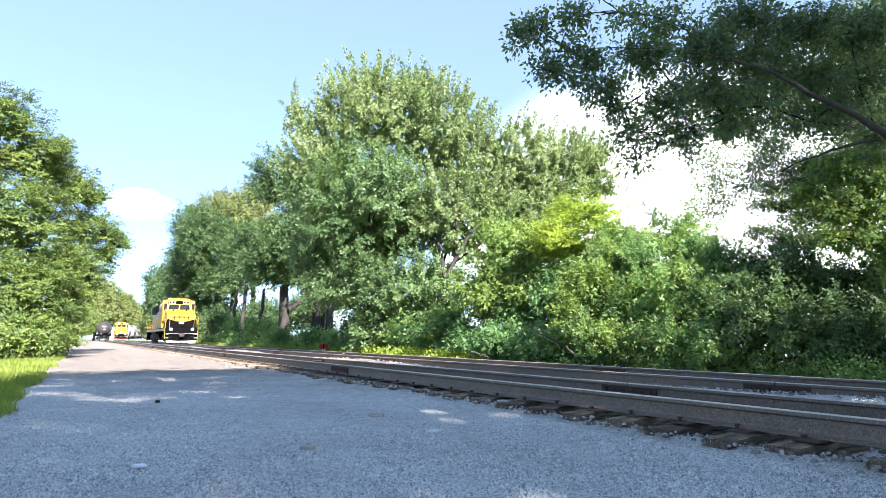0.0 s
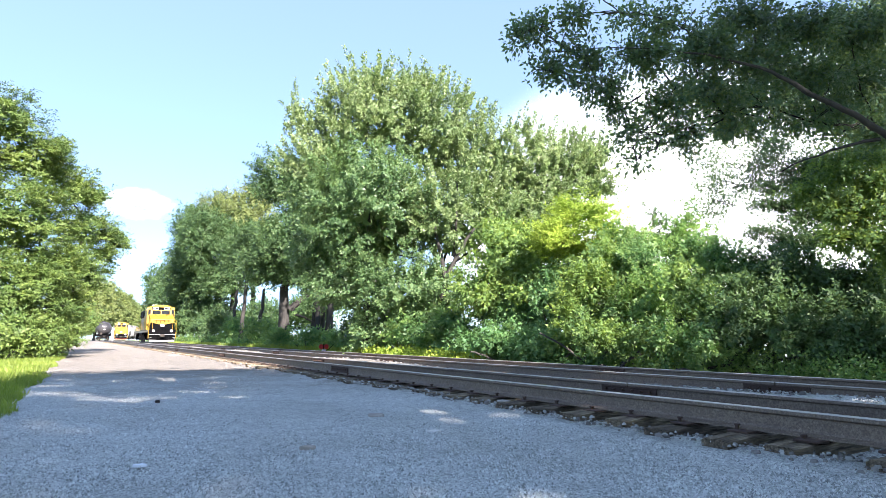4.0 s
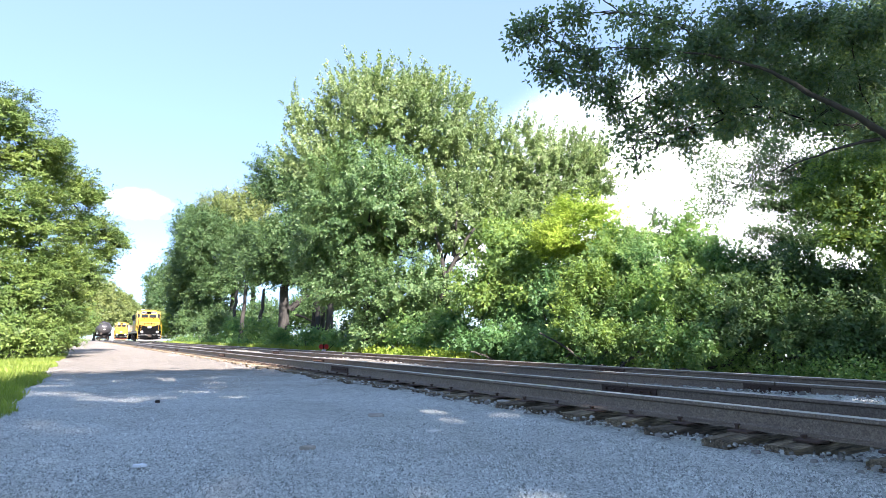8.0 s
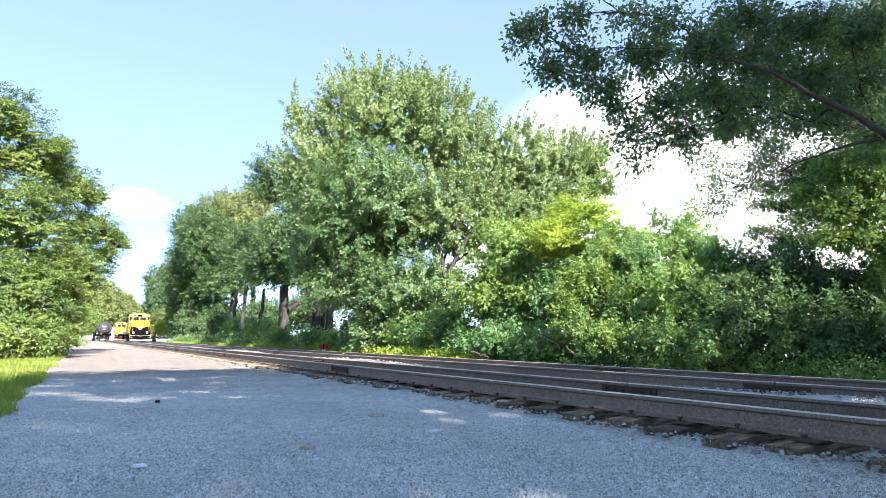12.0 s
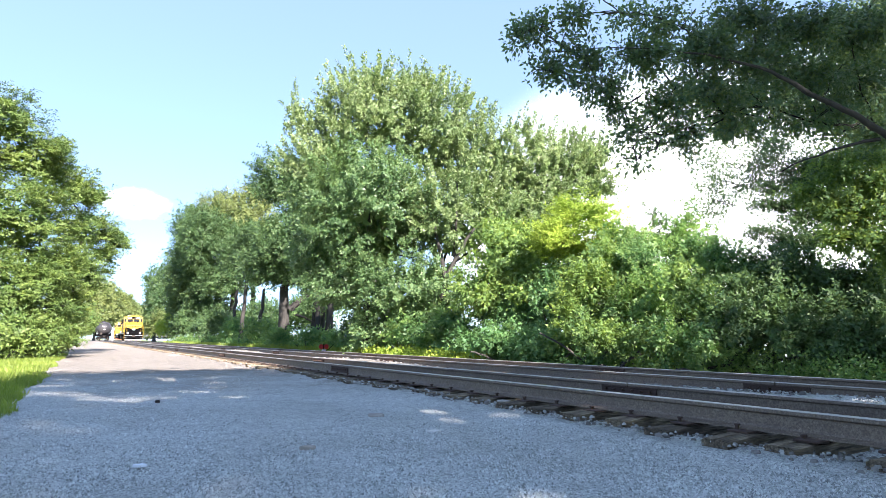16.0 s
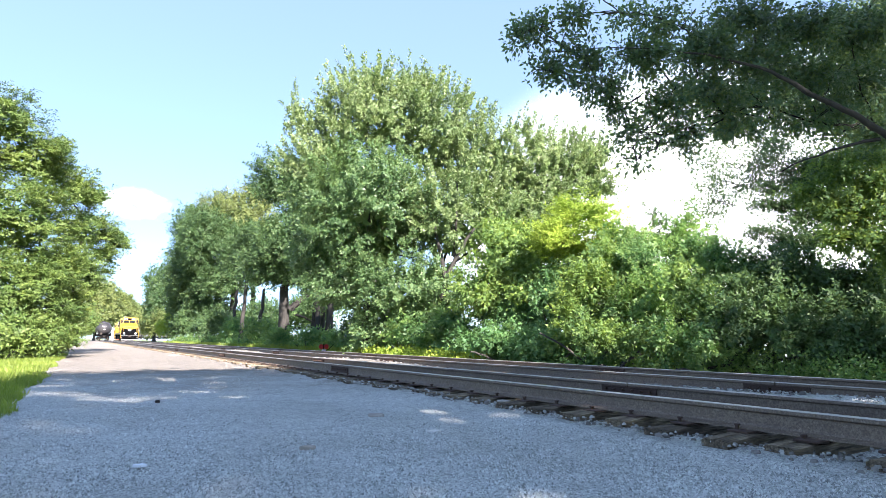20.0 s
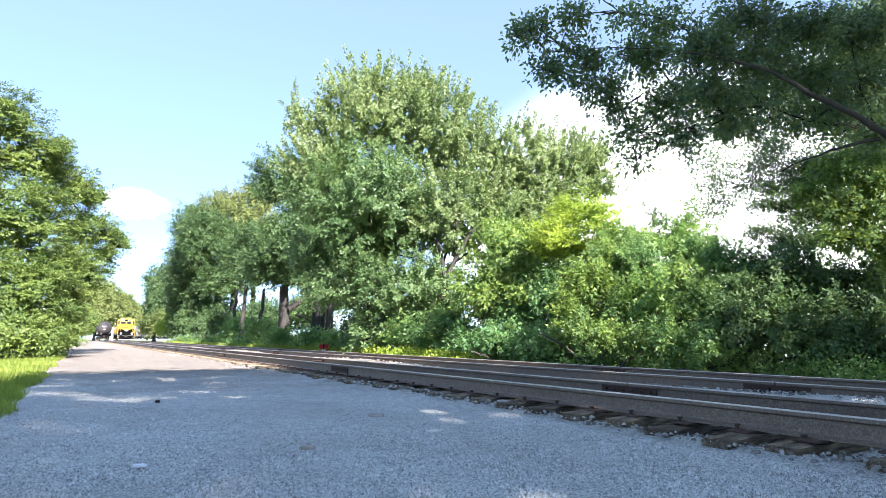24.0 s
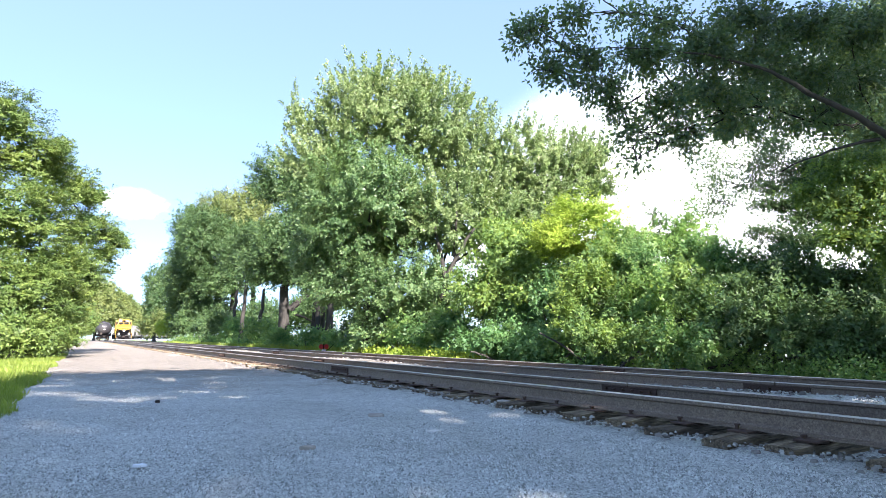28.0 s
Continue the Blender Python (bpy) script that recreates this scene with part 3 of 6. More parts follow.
def crown_clumps(lobes, size, r, gap, freq, seed, shell=(0.80, 1.06), under=-0.8, apart=0.42):
    """Places and outward directions of the leafy clumps that cover the masses of a crown."""
    lb = np.array(lobes, float)
    ps, ns = [], []
    for i, row in enumerate(lb):
        rad = row[3:6]
        area = 4 * math.pi * ((rad[0] * rad[1]) ** 1.6 / 3 + (rad[0] * rad[2]) ** 1.6 / 3 + (rad[1] * rad[2]) ** 1.6 / 3) ** (1 / 1.6)
        k = max(6, int(area / (size * size * apart)))
        j = np.arange(k) + 0.5
        z = 1 - 2 * j / k
        a = j * 2.39996 + r.uniform(0, 6.28)
        d = np.stack([np.sqrt(1 - z * z) * np.cos(a), np.sqrt(1 - z * z) * np.sin(a), z], 1) + r.normal(size=(k, 3)) * 0.10
        d /= np.linalg.norm(d, axis=1)[:, None]
        p = row[:3] + d * rad * r.uniform(shell[0], shell[1], k)[:, None]
        n = d / rad
        n /= np.linalg.norm(n, axis=1)[:, None]
        keep = n[:, 2] > under
        for h, other in enumerate(lb):
            if h != i:
                keep &= (((p - other[:3]) / other[3:6]) ** 2).sum(1) > 0.62
        ps.append(p[keep])
        ns.append(n[keep])
    p, n = np.concatenate(ps), np.concatenate(ns)
    keep = wave(p, freq, seed + 5) > gap
    return p[keep], n[keep]


def shoots_of(p, n, size, count, r, up, fan, lie=1.0):
    """Shoots that fan out of every clump; lie flattens them towards the level."""
    k = len(p)
    own = size * r.uniform(0.7, 1.35, (k, 1))
    side = r.normal(size=(k, count, 3))
    d = n[:, None] * np.array([1, 1, lie]) * 0.8 + side * fan * np.array([1, 1, lie]) + np.array([0, 0, up])
    d /= np.linalg.norm(d, axis=2, keepdims=True)
    ln = own * r.uniform(0.55, 1.2, (k, count))
    base = p[:, None] - n[:, None] * own[..., None] * 0.45 + r.normal(size=(k, count, 3)) * (own[..., None] * 0.20) * np.array([1, 1, 0.5 + 0.5 * lie])
    return base.reshape(-1, 3), d.reshape(-1, 3), ln.reshape(-1)


def core_leaves(lobes, r, depth=0.66, many=700, leaf=0.10):
    """The shaded leaves deep inside each mass, which close it against the sky."""
    out = []
    for row in np.array(lobes, float):
        d = r.normal(size=(many, 3))
        d /= np.linalg.norm(d, axis=1)[:, None]
        p = row[:3] + d * row[3:6] * (depth * r.uniform(0.55, 1.0, many) ** 0.5)[:, None]
        a = r.normal(size=(many, 3))
        a /= np.linalg.norm(a, axis=1)[:, None]
        b = np.cross(a, d + r.normal(size=(many, 3)) * 0.5)
        b /= np.linalg.norm(b, axis=1)[:, None]
        s = (leaf * row[3:6].mean() * r.uniform(0.6, 1.3, many))[:, None]
        out.append(np.stack([p - b * s * 0.45, p + b * s * 0.45, p + a * s * 1.5], 1).reshape(-1, 3))
    v = np.concatenate(out)
    return v, np.arange(len(v)).reshape(-1, 3)


def tree(name, label, category, foot, fork, trunk_r, lobes, dense, twig, leaf, wide, mat, seed, bark=None, up=0.35, gap=-0.9, core=700, deep=0.62, fan=0.42,
         spread=0.24, droop=0.25, freq=2.4, stems=1, group="trees", twigs=2, flat=0.3, boughs=(), spires=0, plate=1.0, lie=1.0, under=-0.8, fans=5, stout=0.36, apart=0.42, kite=False, shell=(0.80, 1.06), open_sprays=0, clumps=14):
    """A tree or bush: trunk, limbs into every mass of the crown, and clumps of leafy shoots. Lobes are x, y, z and three radii;
    dense is the number of leaf layers, or of leaves to a twig in an open crown."""
    r = np.random.RandomState(seed)
    bark = bark or M_BARK
    base = np.array([foot[0], foot[1], foot[2] if len(foot) > 2 else -0.08])
    ob = thing(name, pose(*base), label, category, group)
    lb = np.array(lobes, float).copy()
    lb[:, :3] -= base
    fk = np.array(fork, float) - base
    trunk = []
    for s in range(stems):
        o = r.normal(size=3) * np.array([1, 1, 0]) * (0 if stems == 1 else 0.35)
        q = fk + (0 if stems == 1 else 1) * r.normal(size=3) * np.array([0.6, 0.6, 0.2])
        v, f = limb(r, o, q, trunk_r * 1.25, trunk_r * 0.8, 0.05, 10, 9, 0.006)
        v[:10] = o + (v[:10] - o) * 1.35
        trunk.append((v, f))
    soup("trunk", *merged(trunk), bark, ob, smooth=True)
    limbs, joints = [], [fk]
    for x, y, z, rx, ry, rz in sorted(lb.tolist(), key=lambda q: np.linalg.norm(np.array(q[:3]) - fk)):
        c = np.array([x, y, z])
        size = max(0.12, (rx * ry * rz) ** (1 / 3) / 6)
        start = min(joints, key=lambda q: np.linalg.norm(q - c) + 0.45 * np.linalg.norm(q - fk))
        joints.append(c)
        limbs.append(limb(r, start, c, trunk_r * stout * min(1, 0.5 + size), trunk_r * stout * 0.28, 0.12))
        for _ in range(twigs):
            d = r.normal(size=3)
            d[2] = abs(d[2]) * 0.7
            d /= np.linalg.norm(d)
            q = c + d * np.array([rx, ry, rz]) * 0.85
            limbs.append(limb(r, c + (start - c) * r.uniform(0.05, 0.4), q, trunk_r * stout * 0.3, 0.006, 0.15, 5, 6))
    for p, q, r0, r1 in boughs:
        limbs.append(limb(r, np.array(p) - base, np.array(q) - base, r0, r1, 0.03, 9, 9, 0.008))
    soup("branchwork", *merged(limbs), bark, ob, smooth=True)
    if open_sprays:
        # a loose, airy crown with gaps that let the sun through
        p, d = crown_sprays(lb, open_sprays, r, up=up, gap=gap, freq=freq, seed=seed, clumps=clumps)
        v, f = leaf_cloud(p, d, twig * r.uniform(0.6, 1.35, len(p)), dense, leaf, wide, r, spread, droop, flat, plate)
        soup("crown", v, f, mat, ob)
        return ob
    per = max(4, round(dense * 2 * apart * twig * twig / (fans * wide * leaf * leaf)))
    p, n = crown_clumps(lb, twig, r, gap, freq, seed, shell, under, apart)
    tips = leaf_cloud(*shoots_of(p, n, twig, fans, r, up, fan, lie), per, leaf, wide, r, spread, droop, flat, plate, not kite, np.repeat(n, fans, axis=0))
    if kite:
        soup("crown", *tips, mat, ob)
        return ob
    pieces = [tips]
    if spires:
        # upright young shoots that break the outline of the crown
        i = r.choice(len(lb), spires, p=(lb[:, 3] * lb[:, 4]) / (lb[:, 3] * lb[:, 4]).sum())
        d = r.normal(size=(spires, 3)) * np.array([1, 1, 0.7]) + np.array([0, 0, 0.6])
        d /= np.linalg.norm(d, axis=1)[:, None]
        p = lb[i, :3] + d * lb[i, 3:6] * 0.92
        d = d * 0.55 + np.array([0, 0, 0.75]) + r.normal(size=d.shape) * 0.10
        d /= np.linalg.norm(d, axis=1)[:, None]
        pieces.append(leaf_cloud(p, d, twig * r.uniform(0.9, 1.7, spires), per + 12, leaf, wide, r, 0.085, -0.3, flat, 1.0, True))
    if core:
        pieces.append(core_leaves(lb, r, deep, core))
    soup("crown", *merged(pieces), mat, ob)
    return ob

# ---------------------------------------------------------------- the trees and bushes, by place

tree("maple_tree", "large spreading green maple beyond the tracks", "tree", (0.2, 28.5), (0.0, 28.5, 4.0), 0.3, [
    (-7.22, 28.00, 11.50, 0.56, 0.53, 0.50), (-3.63, 28.00, 13.26, 0.84, 0.79, 0.73), (-1.22, 29.00, 13.52, 0.87, 0.79, 0.70),
    (8.21, 30.00, 10.00, 0.35, 0.50, 0.65), (8.56, 30.00, 8.34, 0.35, 0.29, 0.23),
    (-3.68, 28, 11.32, 2.53, 2.33, 2.13), (-5.35, 28, 9.25, 2.13, 2.13, 2.13), (-0.75, 29, 10.92, 2.76, 2.57, 2.38),
    (2.51, 29, 9.2, 2.87, 2.54, 2.21), (5.23, 30, 8.7, 2.51, 2.46, 2.4),
    (0.42, 27, 5.98, 2.96, 2.51, 2.06),
    (3.82, 29, 6.36, 2.21, 1.93, 1.66), (7.39, 30, 9.24, 1.0, 1.29, 1.57),
    (7.76, 30, 10.52, 0.63, 0.54, 0.46), (8.01, 30, 9.3, 0.57, 0.49, 0.4), (7.85, 30, 8.1, 0.57, 0.46, 0.34),
    (-3.20, 28.20, 6.43, 1.26, 1.18, 1.09), (-2.80, 27.50, 4.73, 1.22, 1.14, 1.06),
],
     2.6, 1.00, 0.115, 0.75, M_LEAF_MAPLE, 101, bark=M_BARK, up=0.55, fan=0.34, spread=0.13, apart=0.56, spires=620, fans=4, shell=(0.66, 1.12), gap=-0.62, freq=1.6, boughs=[((0.05, 26.2, 0.3), (0.05, 25.6, 3.2), 0.22, 0.17), ((0.05, 25.6, 3.2), (1.4, 25.5, 5.6), 0.13, 0.05), ((0.1, 25.6, 3.4), (-0.5, 25.4, 6.2), 0.11, 0.04), ((0.5, 25.5, 4.3), (0.6, 25.2, 7.6), 0.08, 0.03)])

tree("broadleaf_tree", "deep green leafy tree in front of the maple", "tree", (-3.4, 26.4), (-3.3, 26.4, 3.4), 0.16, [
    (-3.26, 26, 6.56, 2.97, 2.85, 2.72), (-5.24, 28, 5.34, 2.13, 2.13, 2.13), (-4.49, 27, 3.36, 2.19, 1.99, 1.8),
    (-1.71, 26, 2.77, 2.35, 2.1, 1.86), (-2.3, 26, 1.05, 1.49, 1.18, 0.87), (-6.2, 28, 7.6, 1.3, 1.3, 1.2),
],
     2.6, 0.90, 0.112, 0.75, M_LEAF_GREEN, 311, up=0.35, fan=0.40, spread=0.20, apart=0.56, fans=5, shell=(0.66, 1.12), gap=-0.6, freq=1.6)

tree("broadleaf_tree", "tall dark green tree with a thick trunk", "tree", (-11.6, 44), (-11.8, 44, 4.6), 0.38, [
    (-12.68, 44, 12.71, 1.89, 2.1, 2.3), (-10.68, 42, 7.18, 2.8, 2.6, 2.4),
    (-8.61, 46, 8.23, 3.29, 2.96, 2.63), (-12.54, 43, 6.08, 2.46, 2.15, 1.84), (-6.91, 44, 5.77, 2.51, 2.51, 2.51),
    (-10.05, 46, 11.86, 3.07, 3.07, 3.07),
],
     2.6, 1.0, 0.17, 0.75, M_LEAF_DARK, 102, gap=-0.6, boughs=[((-11.17, 43.6, 2.90), (-8.78, 43.4, 4.67), 0.26, 0.14), ((-9.00, 43.0, 1.10), (-9.40, 43.0, 6.08), 0.24, 0.16), ((-8.27, 43.0, 1.18), (-7.80, 43.0, 4.84), 0.28, 0.2), ((-10.88, 43.5, 2.57), (-9.31, 43.2, 1.91), 0.10, 0.05)])

tree("broadleaf_tree", "dark green tree among thin trunks", "tree", (-29.5, 83), (-29.3, 83, 7.5), 0.4, [
    (-33.14, 82.00, 13.99, 3.88, 4.27, 4.67), (-28.00, 82.00, 12.48, 4.26, 4.06, 3.87),
    (-29.71, 81.00, 8.35, 3.79, 3.21, 2.63), (-36.35, 86.00, 9.64, 2.96, 3.29, 3.62), 
    
],
     2.6, 1.5, 0.24, 0.75, M_LEAF_DARK, 103, gap=-0.6)

# added tree: sunlit upper crown of the dark trees, put into lighter leaves
tree("broadleaf_tree", "lighter leaf crown standing for the sunlit top of the darker trees", "tree", (-29.0, 90), (-28.8, 90, 8.5), 0.4, [
    (-33.93, 90.00, 19.88, 4.02, 3.85, 3.67), (-29.32, 88.00, 17.37, 4.77, 4.77, 4.77), (-28.30, 89.00, 21.97, 2.60, 2.52, 2.43),
    (-35.83, 90.00, 16.33, 2.96, 3.04, 3.13), (-30.08, 87.00, 13.95, 3.35, 3.10, 2.85),
],
     2.6, 1.5, 0.24, 0.75, M_LEAF_FAR, 113, gap=-0.6)

tree("broadleaf_tree", "green tree leaning over the far track", "tree", (-37.3, 89), (-37.8, 89, 6), 0.3, [
    (-37.79, 88, 16.68, 2.68, 3.23, 3.77), (-39.3, 90, 10.91, 2.91, 3.81, 4.71), (-34.27, 86, 6.35, 2.87, 3.28, 3.69),
    (-42.23, 96, 7.91, 1.83, 3.43, 5.03),
],
     2.5, 1.44, 0.26, 0.75, M_LEAF_DARK, 104)

tree("broadleaf_tree", "distant green tree beside the track", "tree", (-66, 137), (-66, 137, 5), 0.3, [
    (-67.6, 140, 13.14, 2.67, 3.47, 4.27), (-60.9, 130, 6.7, 3.22, 4.09, 4.95), (-72.93, 150, 9.02, 1.71, 3.43, 5.14),
],
     2.4, 1.58, 0.425, 0.75, M_LEAF_DARK, 105)

tree("locust_tree", "tall feathery locust tree over the grass verge", "tree", (-21.5, 27.5), (-21.3, 27.5, 4.5), 0.26, [
    (-21.29, 27.00, 11.17, 1.99, 1.86, 1.72), (-19.99, 28.00, 9.59, 1.60, 1.52, 1.44), (-20.34, 30.00, 10.71, 0.71, 0.71, 0.71),
    (-22.56, 26.00, 9.18, 2.05, 2.18, 2.31), (-19.16, 26.00, 6.17, 2.32, 2.20, 2.07), (-21.16, 25.50, 5.19, 2.34, 2.40, 2.46),
    (-18.33, 25.00, 2.93, 2.10, 1.94, 1.79), (-18.23, 27.00, 4.14, 1.42, 1.42, 1.42), (-17.06, 26.00, 1.98, 1.28, 1.21, 1.13),
    (-16.87, 26.00, 0.81, 1.08, 0.88, 0.69), (-18.09, 25.00, 0.70, 1.93, 1.34, 0.75),
],
     2.6, 0.60, 0.12, 0.5, M_LEAF_LOCUST, 106, up=0.06, fan=0.5, spread=0.42, plate=0.25, lie=0.35, droop=0.15, flat=0.75, gap=-0.45, freq=2.6, shell=(0.66, 1.12))

tree("locust_tree", "locust tree leaning out over the gravel", "tree", (-20.9, 32.5), (-20.6, 32.5, 4.2), 0.24, [
    (-20.39, 31.00, 8.96, 1.70, 1.55, 1.40), (-21.14, 35.00, 9.30, 0.75, 0.75, 0.75), (-19.99, 33.00, 6.86, 1.66, 1.53, 1.40),
    (-20.50, 37.00, 6.97, 0.82, 0.86, 0.89), (-19.48, 31.00, 4.38, 1.78, 1.60, 1.43), (-20.73, 36.00, 5.86, 0.83, 0.80, 0.76),
    (-18.63, 30.00, 2.49, 0.74, 0.94, 1.14),
],
     2.6, 0.66, 0.14, 0.5, M_LEAF_LOCUST, 107, up=0.06, fan=0.5, spread=0.42, plate=0.25, lie=0.35, droop=0.15, flat=0.75, gap=-0.45, freq=2.6, shell=(0.66, 1.12))

tree("broadleaf_tree", "distant yellow-green tree beside the road", "tree", (-49, 80), (-49, 80, 4), 0.22, [
    (-51.3, 85, 6.94, 1.13, 1.46, 1.78), (-46.9, 75, 4.59, 1.43, 2.14, 2.86), (-50.21, 85, 8.31, 1.13, 1.3, 1.46),
],
     2.4, 1.30, 0.297, 0.6, M_LEAF_FAR, 108)

tree("oak_tree", "dark oak with limbs hanging over the tracks", "tree", (9.2, 8.5), (7.3, 7.0, 3.0), 0.13, [
    (0.73, 5.44, 3.76, 0.15, 0.14, 0.11), (0.92, 5.44, 3.88, 0.22, 0.18, 0.14), (1.14, 5.44, 3.70, 0.23, 0.21, 0.18),
    (1.03, 5.44, 3.43, 0.18, 0.15, 0.12), (1.21, 5.45, 3.33, 0.14, 0.10, 0.06), (1.30, 5.47, 4.00, 0.20, 0.16, 0.11),
    (1.43, 5.53, 3.56, 0.19, 0.16, 0.12), (1.55, 5.58, 3.28, 0.25, 0.20, 0.16), (1.78, 5.64, 4.15, 0.32, 0.25, 0.18),
    (1.78, 5.66, 3.14, 0.28, 0.23, 0.18), (1.91, 5.70, 2.89, 0.26, 0.23, 0.20), (1.92, 5.70, 2.60, 0.19, 0.16, 0.14),
    (2.17, 5.79, 2.76, 0.26, 0.22, 0.19), (2.07, 5.74, 3.72, 0.33, 0.29, 0.26), (2.24, 5.81, 3.20, 0.34, 0.30, 0.26),
    (2.50, 5.90, 2.93, 0.30, 0.25, 0.21), (2.52, 5.90, 2.74, 0.20, 0.16, 0.12), (2.36, 5.82, 4.14, 0.39, 0.31, 0.24),
    (2.82, 5.98, 3.90, 0.45, 0.38, 0.33), (2.72, 5.95, 3.44, 0.42, 0.36, 0.30), (3.02, 6.05, 3.19, 0.38, 0.30, 0.22),
    (3.37, 6.13, 4.32, 0.50, 0.43, 0.36), (3.46, 6.17, 3.80, 0.49, 0.42, 0.35), (3.51, 6.19, 3.36, 0.41, 0.32, 0.23),
    (4.10, 6.34, 4.29, 0.57, 0.50, 0.42), (4.13, 6.36, 3.69, 0.53, 0.43, 0.34), (4.02, 6.34, 3.27, 0.35, 0.26, 0.18),
    (4.85, 6.54, 4.40, 0.58, 0.53, 0.46), (4.86, 6.56, 3.71, 0.51, 0.44, 0.37), (4.55, 6.49, 3.26, 0.42, 0.30, 0.18),
    (5.06, 6.63, 3.19, 0.30, 0.24, 0.18), (6.01, 7.84, 4.85, 0.87, 0.83, 0.79), (4.90, 7.68, 4.28, 0.70, 0.58, 0.46),
    (5.70, 7.84, 4.10, 0.62, 0.55, 0.47), (4.28, 7.52, 4.20, 0.46, 0.42, 0.38), (5.08, 5.31, 5.27, 0.64, 0.60, 0.48),
    # last lobe above and next two rows: unseen, added to shade visible leaves
    (5.76, 5.55, 5.34, 0.64, 0.60, 0.48), (5.59, 4.61, 5.36, 0.68, 0.64, 0.48), (4.56, 5.04, 5.29, 0.60, 0.60, 0.40),
    (9.60, 9.90, 6.10, 1.00, 1.00, 0.70), (10.50, 9.90, 7.00, 1.00, 1.00, 0.70), (9.40, 9.30, 6.70, 0.90, 0.90, 0.60),
    (3.59, 7.00, 3.40, 0.42, 0.29, 0.17), (4.47, 7.30, 3.61, 0.44, 0.33, 0.22), (5.18, 7.50, 3.53, 0.45, 0.32, 0.19),
    (3.48, 7.00, 3.83, 0.42, 0.35, 0.28), (4.63, 7.50, 4.04, 0.53, 0.45, 0.38), (5.43, 7.60, 3.84, 0.45, 0.38, 0.30),
    (2.22, 5.80, 2.90, 0.26, 0.23, 0.20), (1.89, 5.70, 2.74, 0.20, 0.19, 0.17), (2.50, 6.00, 3.40, 0.33, 0.29, 0.24),
],
     1.9, 0.20, 0.052, 0.52, M_LEAF_OAK, 109, up=0.0, droop=0.35, spread=0.5, twigs=3, gap=-0.22, freq=8.0, fan=0.6, flat=0.4, kite=True, stout=0.14, shell=(0.25, 1.04),
     boughs=[((7.3, 7.0, 2.9), (6.08, 6.4, 2.37), 0.07, 0.055), ((6.08, 6.4, 2.37), (4.78, 5.92, 2.84), 0.052, 0.04), ((4.78, 5.92, 2.84), (3.73, 5.76, 3.33), 0.04, 0.024), ((3.73, 5.76, 3.33), (3.2, 5.8, 3.65), 0.027, 0.014), ((3.2, 5.8, 3.65), (1.2, 5.52, 3.65), 0.014, 0.004), ((4.56, 5.96, 2.91), (3.44, 5.84, 2.53), 0.021, 0.006)])

tree("thin_leaved_tree", "fine-leaved tree with lacy drooping twigs", "tree", (13.2, 16.6), (12.2, 16.4, 3.6), 0.16, [
    (7.97, 16.00, 5.66, 0.82, 0.57, 0.31), (8.70, 16.00, 5.95, 0.92, 0.66, 0.41), (7.92, 16.00, 4.93, 0.75, 0.50, 0.25),
    (7.57, 16.00, 4.46, 0.50, 0.32, 0.14), (8.80, 16.00, 5.17, 0.78, 0.56, 0.34),
],
     14, 0.6, 0.085, 0.36, M_LEAF_DARK, 110, up=0.0, droop=0.3, spread=0.2, twigs=16, stout=0.10, gap=-0.35, freq=3.0, flat=0.2, open_sprays=800, clumps=20)

tree("broadleaf_tree", "shaded tree whose sprays hang in front of the sky", "tree", (12.6, 15.4), (11.6, 15.3, 2.6), 0.13, [
    (9.34, 15.50, 4.88, 1.06, 0.70, 0.33), (8.94, 15.40, 4.36, 0.90, 0.54, 0.18), (10.15, 15.50, 5.35, 1.07, 0.76, 0.46),
    (10.63, 15.20, 4.65, 1.16, 0.89, 0.62), (9.67, 15.20, 3.89, 1.11, 0.67, 0.24), (8.32, 15.20, 3.62, 0.66, 0.38, 0.10),
    (9.06, 15.00, 3.34, 1.16, 0.65, 0.14), (10.38, 15.00, 3.48, 1.01, 0.61, 0.20), (11.55, 15.50, 5.66, 0.92, 0.88, 0.84),
    (8.74, 15.00, 2.90, 0.87, 0.50, 0.13), (10.22, 15.10, 4.08, 1.17, 0.76, 0.35),
],
     2.4, 0.38, 0.08, 0.5, M_LEAF_DARK, 112, up=0.05, droop=0.35, twigs=5, stout=0.14, lie=0.7, plate=0.7, spread=0.5, fan=0.7, core=60, deep=0.5, gap=-0.5, freq=4.5, shell=(0.25, 1.15))

tree("broadleaf_tree", "dark leafy tree at the end of the bushes", "tree", (10.2, 12.2), (9.4, 12, 3.2), 0.16, [
    (8.33, 12.00, 4.33, 0.66, 0.59, 0.52), (9.27, 12.00, 5.38, 0.55, 0.57, 0.60), (8.83, 11.70, 3.89, 0.50, 0.60, 0.69),
    (8.35, 12.00, 3.43, 0.58, 0.49, 0.40), (8.66, 11.80, 2.75, 0.48, 0.47, 0.46), (7.75, 12.20, 3.84, 0.43, 0.35, 0.26),
    (8.06, 12.00, 2.84, 0.39, 0.29, 0.19), (9.06, 11.50, 2.81, 0.56, 0.72, 0.89),
    # this row lies out of view, added to keep sun off the lacy tree
    (10.70, 12.40, 8.10, 1.00, 1.00, 0.80), (11.70, 12.60, 8.20, 1.10, 1.00, 0.80), (11.20, 12.40, 7.20, 0.90, 0.90, 0.70),
],
     2.6, 0.36, 0.085, 0.5, M_LEAF_SHADE, 111, up=0.1, droop=0.4, twigs=4, stout=0.2, freq=4.0, gap=-0.6, core=200, deep=0.6, spread=0.4, shell=(0.4, 1.05))

